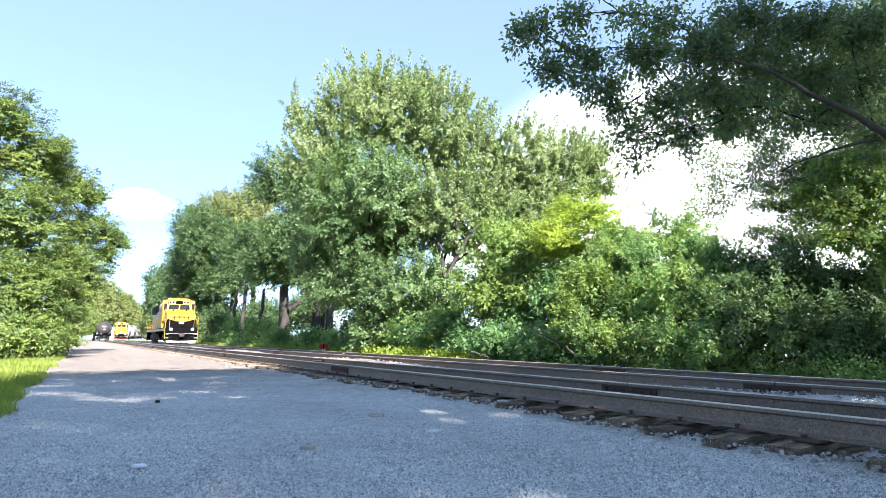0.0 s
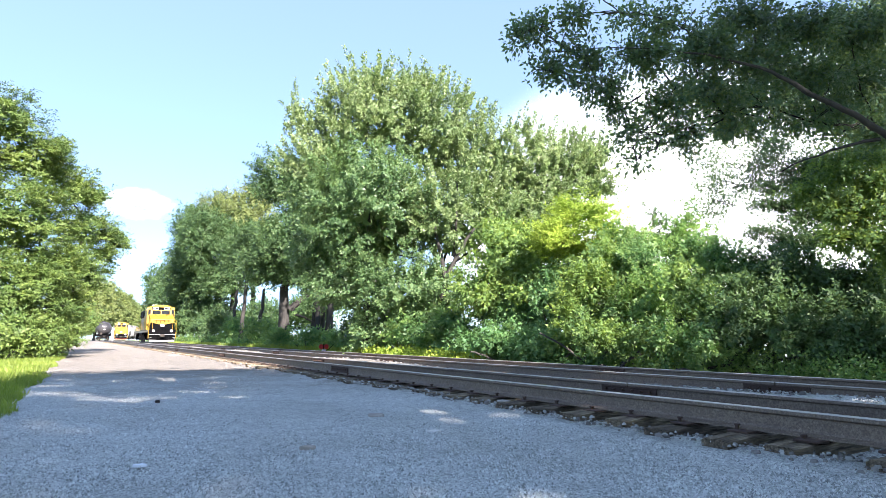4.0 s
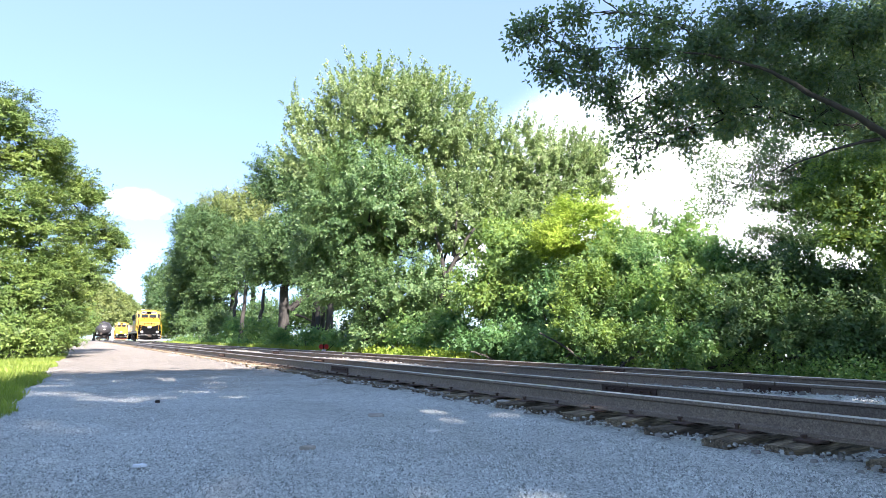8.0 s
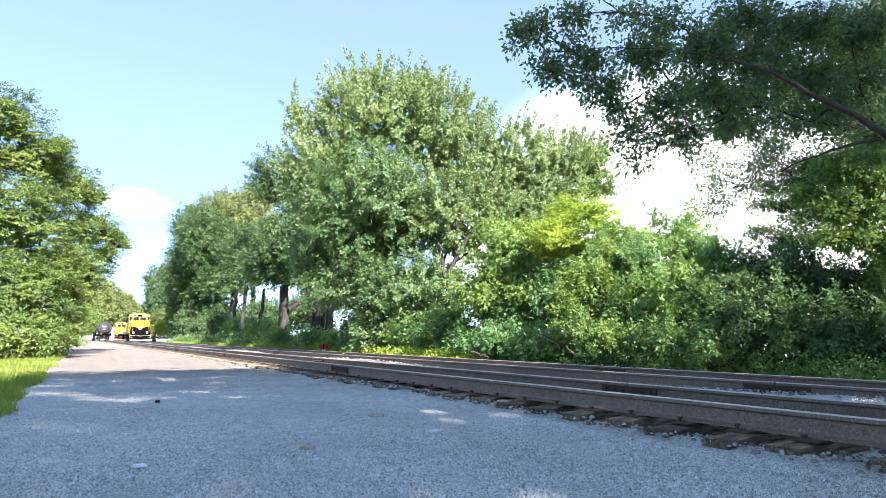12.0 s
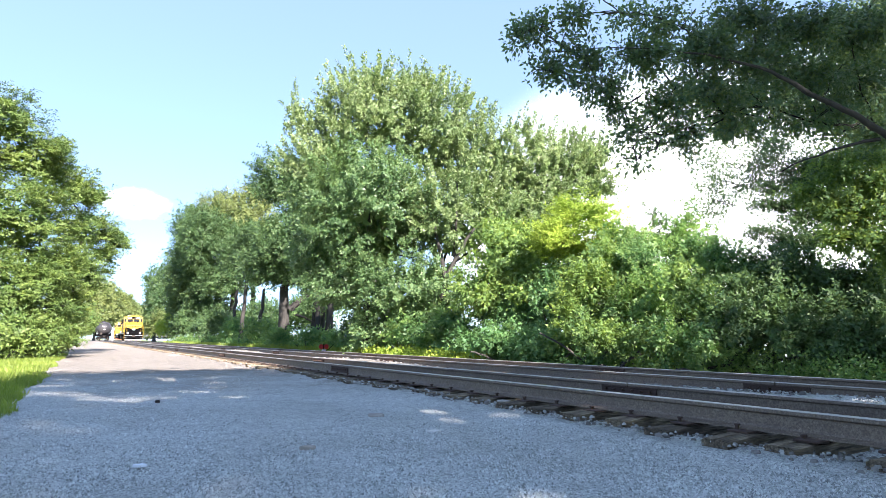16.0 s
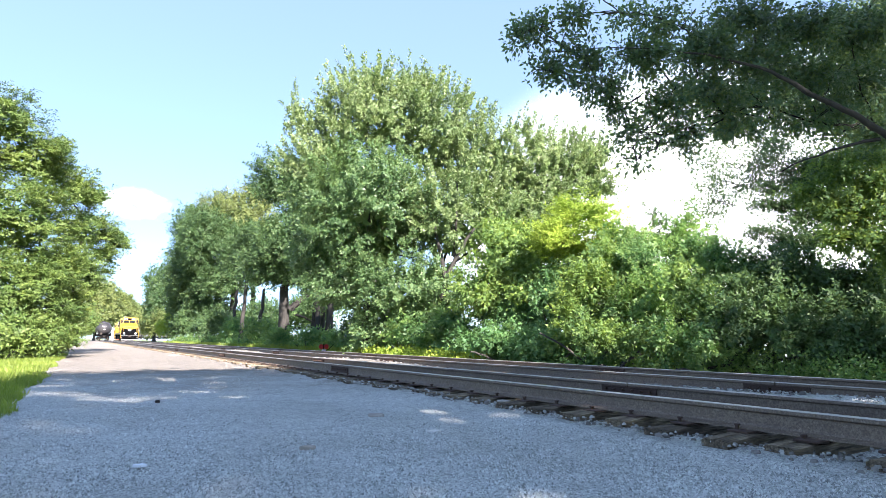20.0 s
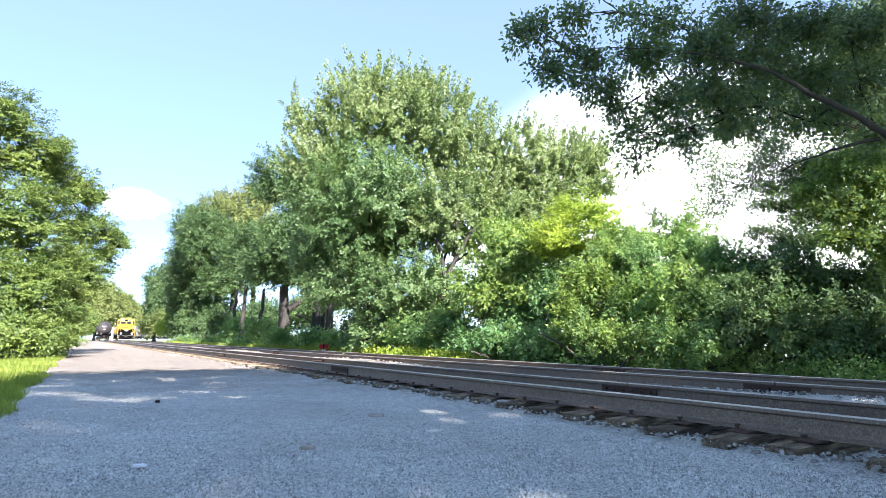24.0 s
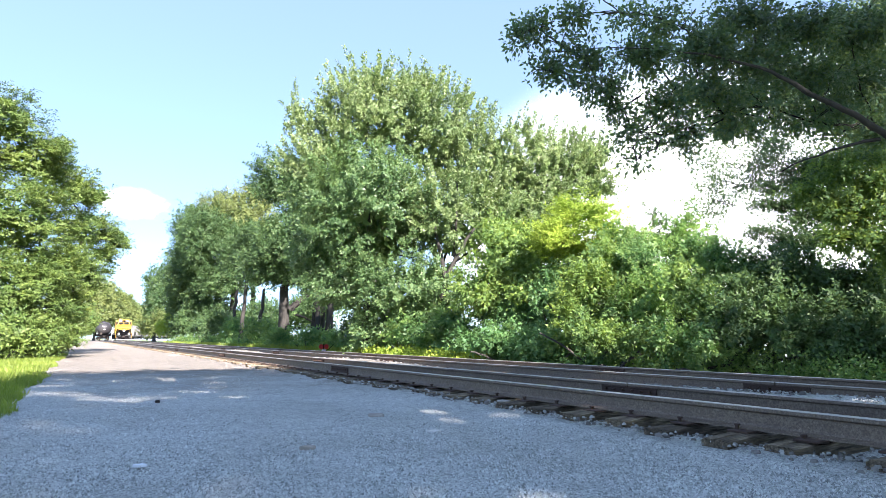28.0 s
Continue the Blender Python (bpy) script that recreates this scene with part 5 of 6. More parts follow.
tree("broadleaf_tree", "distant hazy yellow-green trees beyond the trains", "tree", (-156.81, 300), (-156.81, 300, 4), 0.3, [
    (-156.81, 300, 11.51, 4.0, 6.29, 8.57), (-149.22, 280, 13.44, 3.73, 5.87, 8.0),
    (-162.28, 320, 10.42, 3.66, 5.79, 7.92),
],
     2.4, 2.16, 0.680, 0.7, M_LEAF_FAR, 152)

tree("broadleaf_tree", "distant hazy yellow-green trees beyond the trains", "tree", (-118.43, 240), (-118.43, 240, 4), 0.3, [
    (-118.43, 240, 6.68, 2.74, 3.89, 5.03), (-101.7, 210, 6.74, 2.4, 4.0, 5.6),
],
     2.4, 2.16, 0.680, 0.7, M_LEAF_FAR, 153)

# ---------------------------------------------------------------- ground cover, distance, small things


def blades(name, u, v, z, height, mat, seed, label, category, lean=0.35, width=0.012):
    """Grass blades: thin bent strips, as one mesh."""
    r = np.random.RandomState(seed)
    n = len(u)
    x, y = DX * u + NX * v, DY * u + NY * v
    a = r.uniform(0, 6.28, n)
    side = np.stack([np.cos(a), np.sin(a), np.zeros(n)], 1)
    tip = np.stack([np.cos(a + 1.5), np.sin(a + 1.5), np.zeros(n)], 1) * (height * lean * r.uniform(0.2, 1.6, n))[:, None]
    p = np.stack([x, y, z], 1)
    w = (width * r.uniform(0.6, 1.3, n))[:, None]
    up = np.array([0, 0, 1.0])
    h = height[:, None]
    verts = np.stack([p - side * w, p + side * w, p + side * w * 0.6 + up * h * 0.6 + tip * 0.35, p + up * h + tip], 1).reshape(-1, 3)
    return tagged(soup(name, verts, np.arange(n * 4).reshape(n, 4), mat), label, category, kind="stuff")


def groundcover(name, u, v, height, leaf, wide, mat, seed, label, per=14):
    """Low leafy weeds on the ground as one mesh."""
    r = np.random.RandomState(seed)
    n = len(u)
    p = np.stack([DX * u + NX * v, DY * u + NY * v, np.full(n, -0.05)], 1)
    d = np.stack([r.normal(0, 0.35, n), r.normal(0, 0.35, n), np.ones(n)], 1)
    d /= np.linalg.norm(d, axis=1)[:, None]
    vv, ff = leaf_cloud(p, d, height, per, leaf, wide, r, 0.45, 0.2, 0.6)
    return tagged(soup(name, vv, ff, mat), label, "weeds", kind="stuff")


rs = np.random.RandomState(61)
# verge grass on the left of the road, lit and short
n_ = 54000
uu_ = rs.uniform(0, 1, n_) ** 1.3 * 43.5 - 6
vv_ = road_left(uu_) + 0.18 - rs.gamma(1.3, 1.1, n_)
blades("verge_grass", uu_, vv_, np.full(n_, -0.045), rs.uniform(0.04, 0.16, n_), M_GRASS, 62, "short bright green grass at the road edge", "grass")
# rough grass and weeds beyond the far rails
n_ = 24000
uu_ = rs.uniform(0, 1, n_) ** 1.3 * 84 + 14
vv_ = 11.2 + rs.gamma(1.6, 1.0, n_)
blades("rough_grass", uu_, vv_, np.full(n_, -0.05), rs.uniform(0.15, 0.55, n_), M_GRASS, 63, "long rough grass behind the far rails", "grass", width=0.02)
# the sunlit stretch of the weeds, its light put into yellower leaves
n_ = 1500
uu_ = rs.uniform(15.5, 25, n_)
vv_ = rs.uniform(10.55, 12.6, n_)
groundcover("yellow_weeds", uu_, vv_, rs.uniform(0.25, 0.6, n_), 0.11, 0.7, M_LEAF_YELLOW, 64, "sunlit yellow-green weeds beyond the tracks")
n_ = 3000
uu_ = rs.uniform(-9, 12, n_)
vv_ = 11.2 + rs.gamma(2.0, 0.6, n_)
groundcover("small_weeds", uu_, vv_, rs.uniform(0.25, 0.8, n_), 0.07, 0.55, M_LEAF_BUSH, 68, "small-leaved green weeds at the foot of the bushes")
n_ = 2400
uu_ = rs.uniform(-10, 14, n_)
vv_ = rs.uniform(13.2, 19, n_)
groundcover("shaded_undergrowth", uu_, vv_, rs.uniform(0.5, 1.6, n_), 0.15, 0.6, M_LEAF_DARK, 67, "shaded undergrowth behind the row of bushes")
n_ = 2400
uu_ = rs.uniform(11.0, 20, n_)
vv_ = 11.0 + rs.gamma(2.0, 0.6, n_)
groundcover("low_weeds", uu_, vv_, rs.uniform(0.3, 0.85, n_), 0.12, 0.6, M_LEAF_SUMAC, 65, "low green weeds along the ballast edge")
n_ = 2600
uu_ = rs.uniform(22, 95, n_)
vv_ = 11.6 + rs.gamma(2.2, 1.0, n_)
groundcover("undergrowth", uu_, vv_, rs.uniform(0.4, 1.4, n_), 0.2, 0.6, M_LEAF_BUSH, 66, "leafy undergrowth beneath the far trees")

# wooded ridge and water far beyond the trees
# the air's haze is put into the ridge's blue-grey base colour
k_ = Mat("painted_haze_woodland", 1.0, 0, 0.0)
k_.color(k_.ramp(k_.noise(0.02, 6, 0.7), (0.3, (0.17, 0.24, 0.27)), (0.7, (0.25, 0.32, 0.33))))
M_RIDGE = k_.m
a_ = np.radians(np.linspace(-75, 95, 220))
q_ = np.stack([a_ * 6, a_ * 2], 1)
h_ = 54 + 11 * wave(q_, 1.5, 71) + 3 * wave(q_, 9.0, 72)
ring_ = []
for dist, lift in ((1500, -12), (1560, 0.55), (1660, 0.9), (1800, 1.0), (2300, -12)):
    ring_.append(np.stack([np.sin(a_) * dist, np.cos(a_) * dist, np.full(220, lift) if lift < 0 else h_ * lift], 1))
rv = np.concatenate(ring_)
ri = np.arange(len(rv)).reshape(5, 220)
rf = np.stack([ri[:-1, :-1], ri[:-1, 1:], ri[1:, 1:], ri[1:, :-1]], -1).reshape(-1, 4)[:, ::-1]
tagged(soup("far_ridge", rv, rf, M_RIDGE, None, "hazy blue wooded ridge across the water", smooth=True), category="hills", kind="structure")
k_ = Mat("pale_water", 0.12, 0, 0.6)
k_.color((0.10, 0.16, 0.20)).bump(k_.noise(0.6, 4), 0.3, 0.05)
bm = bmesh.new()
for x, y in ((-420, 160), (500, 160), (900, 1560), (-900, 1560)):
    bm.verts.new((x, y, -8.9))
bm.faces.new(bm.verts)
me = bpy.data.meshes.new("water")
bm.to_mesh(me)
bm.free()
tagged(link_mesh("water", me, k_.m, None, "pale water glimpsed between the trunks"), category="water", kind="structure")

# clouds: swelling white banks that thin out at the edges


def cloud_material(name, thin, scale):
    k = Mat(name, 1.0, 0, 0.0)
    k.color((0.90, 0.91, 0.92))
    g = k.node("ShaderNodeTexGradient")
    g.gradient_type = "SPHERICAL"
    k.link(k.co, g.inputs["Vector"])
    add = k.node("ShaderNodeMath")
    add.operation = "MULTIPLY_ADD"
    add.inputs[1].default_value, add.inputs[2].default_value = 0.9, -0.45 - thin
    k.link(k.noise(scale, 6, 0.6), add.inputs[0])
    both = k.node("ShaderNodeMath")
    both.operation = "ADD"
    k.link(g.outputs["Fac"], both.inputs[0])
    k.link(add.outputs[0], both.inputs[1])
    fade = k.node("ShaderNodeMapRange")
    fade.interpolation_type = "SMOOTHSTEP"
    fade.inputs["From Min"].default_value, fade.inputs["From Max"].default_value = 0.05, 0.6
    k.link(both.outputs[0], fade.inputs["Value"])
    rim = k.node("ShaderNodeMapRange")
    rim.interpolation_type = "SMOOTHSTEP"
    rim.inputs["From Min"].default_value, rim.inputs["From Max"].default_value = 0.02, 0.4
    k.link(g.outputs["Fac"], rim.inputs["Value"])
    both2 = k.node("ShaderNodeMath")
    both2.operation = "MULTIPLY"
    k.link(fade.outputs["Result"], both2.inputs[0])
    k.link(rim.outputs["Result"], both2.inputs[1])
    k.link(both2.outputs[0], k.b.inputs["Alpha"])
    return k.m


def cloud(m, size, mat, seed, label):
    """A bank of cloud: a shallow swelling shell that faces the viewer's side of the sky."""
    n = 48
    s, t = np.meshgrid(np.linspace(-1, 1, n), np.linspace(-1, 1, n), indexing="ij")
    p = np.stack([s.ravel(), t.ravel()], 1)
    depth = 0.10 * wave(p, 5.0, seed) + 0.05 * wave(p, 13.0, seed + 1) - 0.25 * np.clip(1 - (s ** 2 + t ** 2).ravel(), 0, 1)
    verts = np.stack([p[:, 0], depth, p[:, 1]], 1)
    i = np.arange(n * n).reshape(n, n)
    f = np.stack([i[:-1, :-1], i[1:, :-1], i[1:, 1:], i[:-1, 1:]], -1).reshape(-1, 4)
    ob = soup("cloud", verts, f, mat, smooth=True)
    ob.matrix_world = m @ Matrix.Diagonal((*size, 1))
    ob.visible_shadow = False
    return tagged(ob, label, "cloud", "clouds")


cloud_small = cloud(pose(-1150, 2200, 500, 0, 0, 28), (150, 100, 74), cloud_material("small_white_cloud", 0.02, 2.6), 81, "small white cloud low in the blue sky")
cloud(pose(1180, 2400, 430, 0, 0, -20), (1500, 300, 950), cloud_material("white_cloud_bank", -0.12, 1.6), 85, "wide bank of bright white cloud behind the trees")

# a low switch stand with two round targets beyond the far rail


def switch_stand(x, y):
    ob = thing("switch_stand", place(x, y, 0.0, 20), "low iron switch stand with two round red targets", "switch stand")
    part("base", boxes((-0.28, 0.28, -0.14, 0.14, -0.05, 0.10, 0.015)), M_RUST, ob)
    part("post", rods(0.03, [(0, 0, 0.08), (0, 0, 0.55)]), M_BLACK, ob)
    for s in (-1, 1):
        part("target", rods(0.125, [(s * 0.13, -0.02 - 0.01 * s, 0.40), (s * 0.13, 0.0 - 0.01 * s, 0.40)], n=20), M_RED, ob, "round red enamel target")
    part("lever", rods(0.02, [(0.1, 0, 0.15), (0.44, 0.02, 0.44), (0.5, 0.02, 0.54)]), M_BLACK, ob)
    part("lock_box", boxes((-0.09, 0.09, -0.12, 0.08, 0.10, 0.26, 0.012)), M_WHITE, ob)
    return ob


switch_stand(-6.15, 31.0)

# pale flat stones, boards and scraps beside the rails


def slab(name, u, v, size, mat, seed, label, category, rz=0.0, z=0.0, group=""):
    """A flat, irregular piece lying on the ground."""
    r = random.Random(seed)
    lx, ly, h = size
    n = 9
    out = []
    for i in range(n):
        a = 2 * math.pi * i / n
        k = r.uniform(0.78, 1.12)
        out.append((math.cos(a) * lx / 2 * k, math.sin(a) * ly / 2 * k))
    bm = bmesh.new()
    lo = [bm.verts.new((x, y, -0.01)) for x, y in out]
    mid = [bm.verts.new((x * 0.98, y * 0.98, h * r.uniform(0.55, 0.8))) for x, y in out]
    top = [bm.verts.new((x * 0.75, y * 0.75, h * r.uniform(0.85, 1.1))) for x, y in out]
    for a, b in ((lo, mid), (mid, top)):
        for i in range(n):
            bm.faces.new((a[i], a[(i + 1) % n], b[(i + 1) % n], b[i]))
    bm.faces.new(top)
    ob = part(name, bm, mat, None)
    p = at(u, v, z)
    ob.matrix_world = pose(p.x, p.y, p.z, 0, 0, rz)
    return tagged(ob, label, category, group)


k_ = Mat("pale_limestone", 0.9, 0, 0.2)
k_.color(k_.ramp(k_.noise(9, 5), (0.3, (0.42, 0.40, 0.36)), (0.7, (0.66, 0.64, 0.60)))).bump(k_.noise(25, 4), 0.6, 0.01)
M_LIME = k_.m
k_ = Mat("sun_bleached_board", 0.85, 0, 0.2)
k_.color(k_.ramp(k_.noise(4, 5, 0.6, (1, 10, 10)), (0.3, (0.24, 0.21, 0.17)), (0.7, (0.46, 0.42, 0.37)))).bump(k_.noise(4, 5, 0.6, (1, 10, 10)), 0.7, 0.01)
M_BOARD = k_.m
k_ = Mat("crumpled_paper", 0.8, 0, 0.2)
k_.color((0.74, 0.76, 0.78)).bump(k_.noise(30, 4), 0.8, 0.01)
M_PAPER = k_.m

slab("flat_stone", 24.0, 4.95, (1.1, 0.55, 0.10), M_LIME, 1, "pale flat stone beside the near rail", "stone", 40, -0.03, "pale stones")
slab("flat_stone", 17.9, 4.35, (0.9, 0.4, 0.05), M_LIME, 2, "thin pale slab lying on the ballast", "stone", 30, -0.03, "pale stones")
slab("flat_stone", 45.5, 5.6, (2.2, 0.6, 0.10), M_LIME, 3, "sunlit pale stone between the rails", "stone", 31, 0.02, "pale stones")
slab("flat_stone", 38.5, 5.5, (1.8, 0.5, 0.10), M_LIME, 4, "sunlit pale stone on the ties", "stone", 25, 0.04, "pale stones")
slab("flat_stone", 33.9, 5.1, (1.6, 0.6, 0.09), M_LIME, 5, "sunlit pale stone by the rail", "stone", 35, -0.02, "pale stones")
slab("flat_stone", 31.0, 4.3, (1.2, 0.5, 0.07), M_LIME, 6, "pale stone at the road edge", "stone", 20, -0.04, "pale stones")
slab("paper_scrap", 4.61, 0.44, (0.10, 0.06, 0.008), M_PAPER, 7, "white scrap of paper on the gravel", "litter", 15, 0.012)
slab("flat_stone", 4.81, 2.85, (0.16, 0.08, 0.02), M_LIME, 8, "small pale stone in the gravel", "stone", 5, 0.012, "pale stones")
slab("flat_stone", 6.11, 2.89, (0.20, 0.11, 0.025), M_BOARD, 9, "brownish flat stone in the gravel", "stone", -12, 0.012, "pale stones")
slab("flat_stone", 4.63, 1.61, (0.13, 0.08, 0.02), M_BOARD, 10, "small tan stone in the gravel", "stone", 22, 0.012, "pale stones")
slab("dark_stone", 8.93, 1.01, (0.07, 0.05, 0.03), M_IRON, 11, "small dark lump on the road", "stone", 0, 0.01)


def board(u, v, size, rz, z, tilt, label):
    lx, ly, lz = size
    bm = boxes((-lx / 2, lx / 2, -ly / 2, ly / 2, 0, lz, 0.006))
    ob = part("board", bm, M_BOARD, None)
    p = at(u, v, z)
    ob.matrix_world = pose(p.x, p.y, p.z, 0, tilt, rz)
    return tagged(ob, label, "board", "boards")


board(5.50, 4.42, (0.5, 0.12, 0.03), 122, -0.035, 2, "sun-bleached board lying by the ties")
board(5.95, 4.62, (0.45, 0.10, 0.025), 118, 0.062, 0, "thin grey board on the tie ends")
board(9.0, 4.45, (0.5, 0.14, 0.03), 115, -0.03, 3, "short weathered board beside the rail")
# ---------------------------------------------------------------- trains

M_PLOW = painted("scuffed_grey_plow_paint", (0.22, 0.22, 0.22), 0.7, 0.55, 0.2, (0.5, 0.48, 0.45), 0.5, 2)
M_PILOT_RED = painted("faded_red_pilot_paint", (0.40, 0.10, 0.05), 0.7, 0.6, 0.0, (0.45, 0.40, 0.33), 0.6, 2)
WHEEL_R = 0.51
WHEELS = []                       # wheelsets of the train that moves


def wheelset_bm(rad=WHEEL_R):
    bm = bmesh.new()
    rod(bm, (-1.05, 0, 0), (1.05, 0, 0), 0.085, None, 8)
    for s in (-1, 1):
        rod(bm, (s * 0.69, 0, 0), (s * 0.72, 0, 0), rad + 0.028, None, 24)
        rod(bm, (s * 0.72, 0, 0), (s * 0.83, 0, 0), rad, None, 24)
        rod(bm, (s * 0.83, 0, 0), (s * 0.86, 0, 0), rad * 0.30, None, 10)
        for a in range(4):
            c, d = math.cos(a * math.pi / 2), math.sin(a * math.pi / 2)
            rod(bm, (s * 0.835, 0.3 * c, 0.3 * d), (s * 0.845, 0.3 * c, 0.3 * d), 0.06, None, 6)
    return bm


def truck(parent, y, axles, gap, rad=WHEEL_R, moving=False):
    """A bogie: side frames, springs, journals and its wheelsets."""
    bm = bmesh.new()
    half = gap * (axles - 1) / 2
    for s in (-1, 1):
        x0, x1 = sorted((s * 0.93, s * 1.13))
        box(bm, x0, x1, -half - 0.35, half + 0.35, rad + 0.14, rad + 0.40, 0.05)
        for a in range(axles):
            ya = -half + a * gap
            box(bm, x0 - 0.02, x1 + 0.02, ya - 0.2, ya + 0.2, rad - 0.19, rad + 0.2, 0.04)
            if a < axles - 1:
                ym = ya + gap / 2
                for q in (-0.16, 0.0, 0.16):
                    rod(bm, (s * 1.04, ym + q, rad - 0.12), (s * 1.04, ym + q, rad + 0.2), 0.07, None, 8)
                box(bm, x0, x1, ym - 0.3, ym + 0.3, rad - 0.26, rad - 0.12, 0.03)
    box(bm, -0.95, 0.95, -0.3, 0.3, rad - 0.05, rad + 0.45, 0.04)
    tr = part("truck", bm, M_IRON, parent)
    tr.location = (0, y, 0)
    for a in range(axles):
        w = part("wheelset", wheelset_bm(rad), M_IRON, tr, "steel wheels on one axle")
        w.location = (0, -half + a * gap, rad)
        if moving:
            WHEELS.append((w, -half + a * gap))
    return tr


def coupler(parent, y, face):
    bm = boxes((-0.13, 0.13, min(y, y - face * 0.7), max(y, y - face * 0.7), 0.72, 0.98, 0.03))
    box(bm, -0.22, 0.10, min(y, y + face * 0.28), max(y, y + face * 0.28), 0.68, 1.02, 0.05)
    box(bm, 0.10, 0.22, min(y + face * 0.1, y + face * 0.30), max(y + face * 0.1, y + face * 0.30), 0.68, 1.02, 0.03)
    return part("coupler", bm, M_IRON, parent)


def locomotive(label, m, lower, pilot_mat, hood_mat, moving=False):
    """A six-axle road diesel with a wide nose; +y is its front, z = 0 the rail head."""
    ob = thing("diesel_locomotive", m, label, "locomotive", "locomotives")
    part("underframe", boxes((-1.5, 1.5, -18.9, -0.9, 1.22, 1.55, 0.03), (-0.9, 0.9, -18.7, -1.2, 0.85, 1.22, 0.03)), M_BLACK, ob)
    part("side_sill", boxes((-1.53, -1.50, -18.8, -1.2, 1.26, 1.50), (1.50, 1.53, -18.8, -1.2, 1.26, 1.50)), M_CREAM, ob, "pale stripe along the sill")
    part("fuel_tank", prism([(-1.3, 1.2), (-1.42, 0.95), (-1.2, 0.42), (1.2, 0.42), (1.42, 0.95), (1.3, 1.2)], -12.3, -7.4, "y", 0.04), M_BLACK, ob)
    for y in (-9.2, -11.4):
        for s in (-1, 1):
            part("air_reservoir", rods(0.16, [(s * 1.42, y - 0.9, 1.1), (s * 1.42, y + 0.9, 1.1)], n=12), M_WHITE if s < 0 else M_BLACK, ob)
    truck(ob, -4.2, 3, 1.72, WHEEL_R, moving)
    truck(ob, -15.4, 3, 1.72, WHEEL_R, moving)
    # cab and wide nose
    part("cab", prism([(-1.56, 1.56), (-1.56, 3.95), (-1.32, 4.38), (-0.7, 4.60), (0.7, 4.60), (1.32, 4.38), (1.56, 3.95), (1.56, 1.56)], -6.4, -3.75, "y", 0.03), M_YELLOW, ob)
    part("cab_roof", prism([(-1.36, 4.39), (-0.7, 4.63), (0.7, 4.63), (1.36, 4.39), (1.3, 4.36), (-1.3, 4.36)], -6.5, -3.65, "y"), M_YELLOW, ob)
    for s in (-1, 1):
        part("cheek", prism([(-3.75, 2.3), (-3.75, 4.40), (-3.45, 3.75), (-3.35, 2.3)], *sorted((s * 1.32, s * 1.54)), "x", 0.02), M_YELLOW, ob)
    part("nose", prism([(-3.75, 2.09), (-3.75, 4.45), (-3.42, 3.95), (-3.32, 3.42), (-1.62, 2.95), (-1.42, 2.8), (-1.40, 2.09)], -1.34, 1.34, "x", 0.05), M_YELLOW, ob)
    part("lower_nose", prism([(-1.34, 1.56), (-1.34, 2.08), (1.34, 2.08), (1.34, 1.56)], -3.75, -1.38, "y", 0.03), lower, ob)
    part("v_panel", prism([(-1.34, 2.07), (-1.34, 2.46), (-0.42, 2.20), (0.42, 2.20), (1.34, 2.46), (1.34, 2.07)], -1.41, -1.372, "y"), lower, ob, "dark angled lower paint line")
    for s in (-1, 1):
        w = part("windshield", prism([(s * 0.07, 3.47), (s * 0.98, 3.47), (s * 0.95, 3.93), (s * 0.07, 3.95)], -3.40, -3.31, "y"), M_BLACK, ob)
        part("pane", boxes((min(s * 0.14, s * 0.87), max(s * 0.14, s * 0.87), -3.31, -3.295, 3.51, 3.90)), M_GLASS, w)
        part("corner_window" if s > 0 else "cab_door", boxes((min(s * 1.18, s * 1.46), max(s * 1.18, s * 1.46), -3.46, -3.33, 3.4 if s > 0 else 2.35, 4.05, 0.01)), M_GLASS, ob)
        part("side_window", boxes((min(s * 1.555, s * 1.585), max(s * 1.555, s * 1.585), -5.0, -4.1, 3.2, 3.95, 0.01)), M_GLASS, ob)
        part("rear_side_window", boxes((min(s * 1.555, s * 1.585), max(s * 1.555, s * 1.585), -5.9, -5.15, 3.2, 3.95, 0.01)), M_GLASS, ob)
        nb = part("number_board", boxes((min(s * 0.34, s * 0.98), max(s * 0.34, s * 0.98), -3.64, -3.43, 4.06, 4.34, 0.01)), M_STEEL, ob)
        part("digits", boxes(*[(s * 0.66 + q - 0.05, s * 0.66 + q + 0.05, -3.435, -3.415, 4.11, 4.29) for q in (-0.2, -0.07, 0.07, 0.2)]), M_BLACK, nb)
        part("ditch_light", rods(0.15, [(s * 0.98, -0.92, 1.42), (s * 0.98, -0.78, 1.42)], n=14), M_STEEL, ob)
        part("lamp", rods(0.115, [(s * 0.98, -0.79, 1.42), (s * 0.98, -0.76, 1.42)], n=14), M_LAMP, ob)
        part("grab_iron", rods(0.022, [(s * 1.5, -0.95, 1.0), (s * 1.5, -0.95, 2.65), (s * 1.42, -1.1, 2.72), (s * 1.42, -3.3, 2.72)], [(s * 1.12, -0.95, 1.2), (s * 1.12, -0.95, 2.4)]), M_YELLOW, ob, "yellow handrail beside the steps")
        st = bmesh.new()
        for i, z in enumerate((0.42, 0.72, 1.02)):
            box(st, min(s * 1.12, s * 1.52), max(s * 1.12, s * 1.52), -1.35 + 0.05 * i, -0.98, z - 0.02, z + 0.02)
        box(st, min(s * 1.50, s * 1.53), max(s * 1.50, s * 1.53), -1.4, -0.95, 0.36, 1.4)
        part("step", st, M_BLACK, ob)
        posts = [[(s * 1.46, y, 1.55), (s * 1.46, y, 2.55)] for y in (-7.4, -9.2, -11.0, -12.8, -14.6, -16.4, -18.2)]
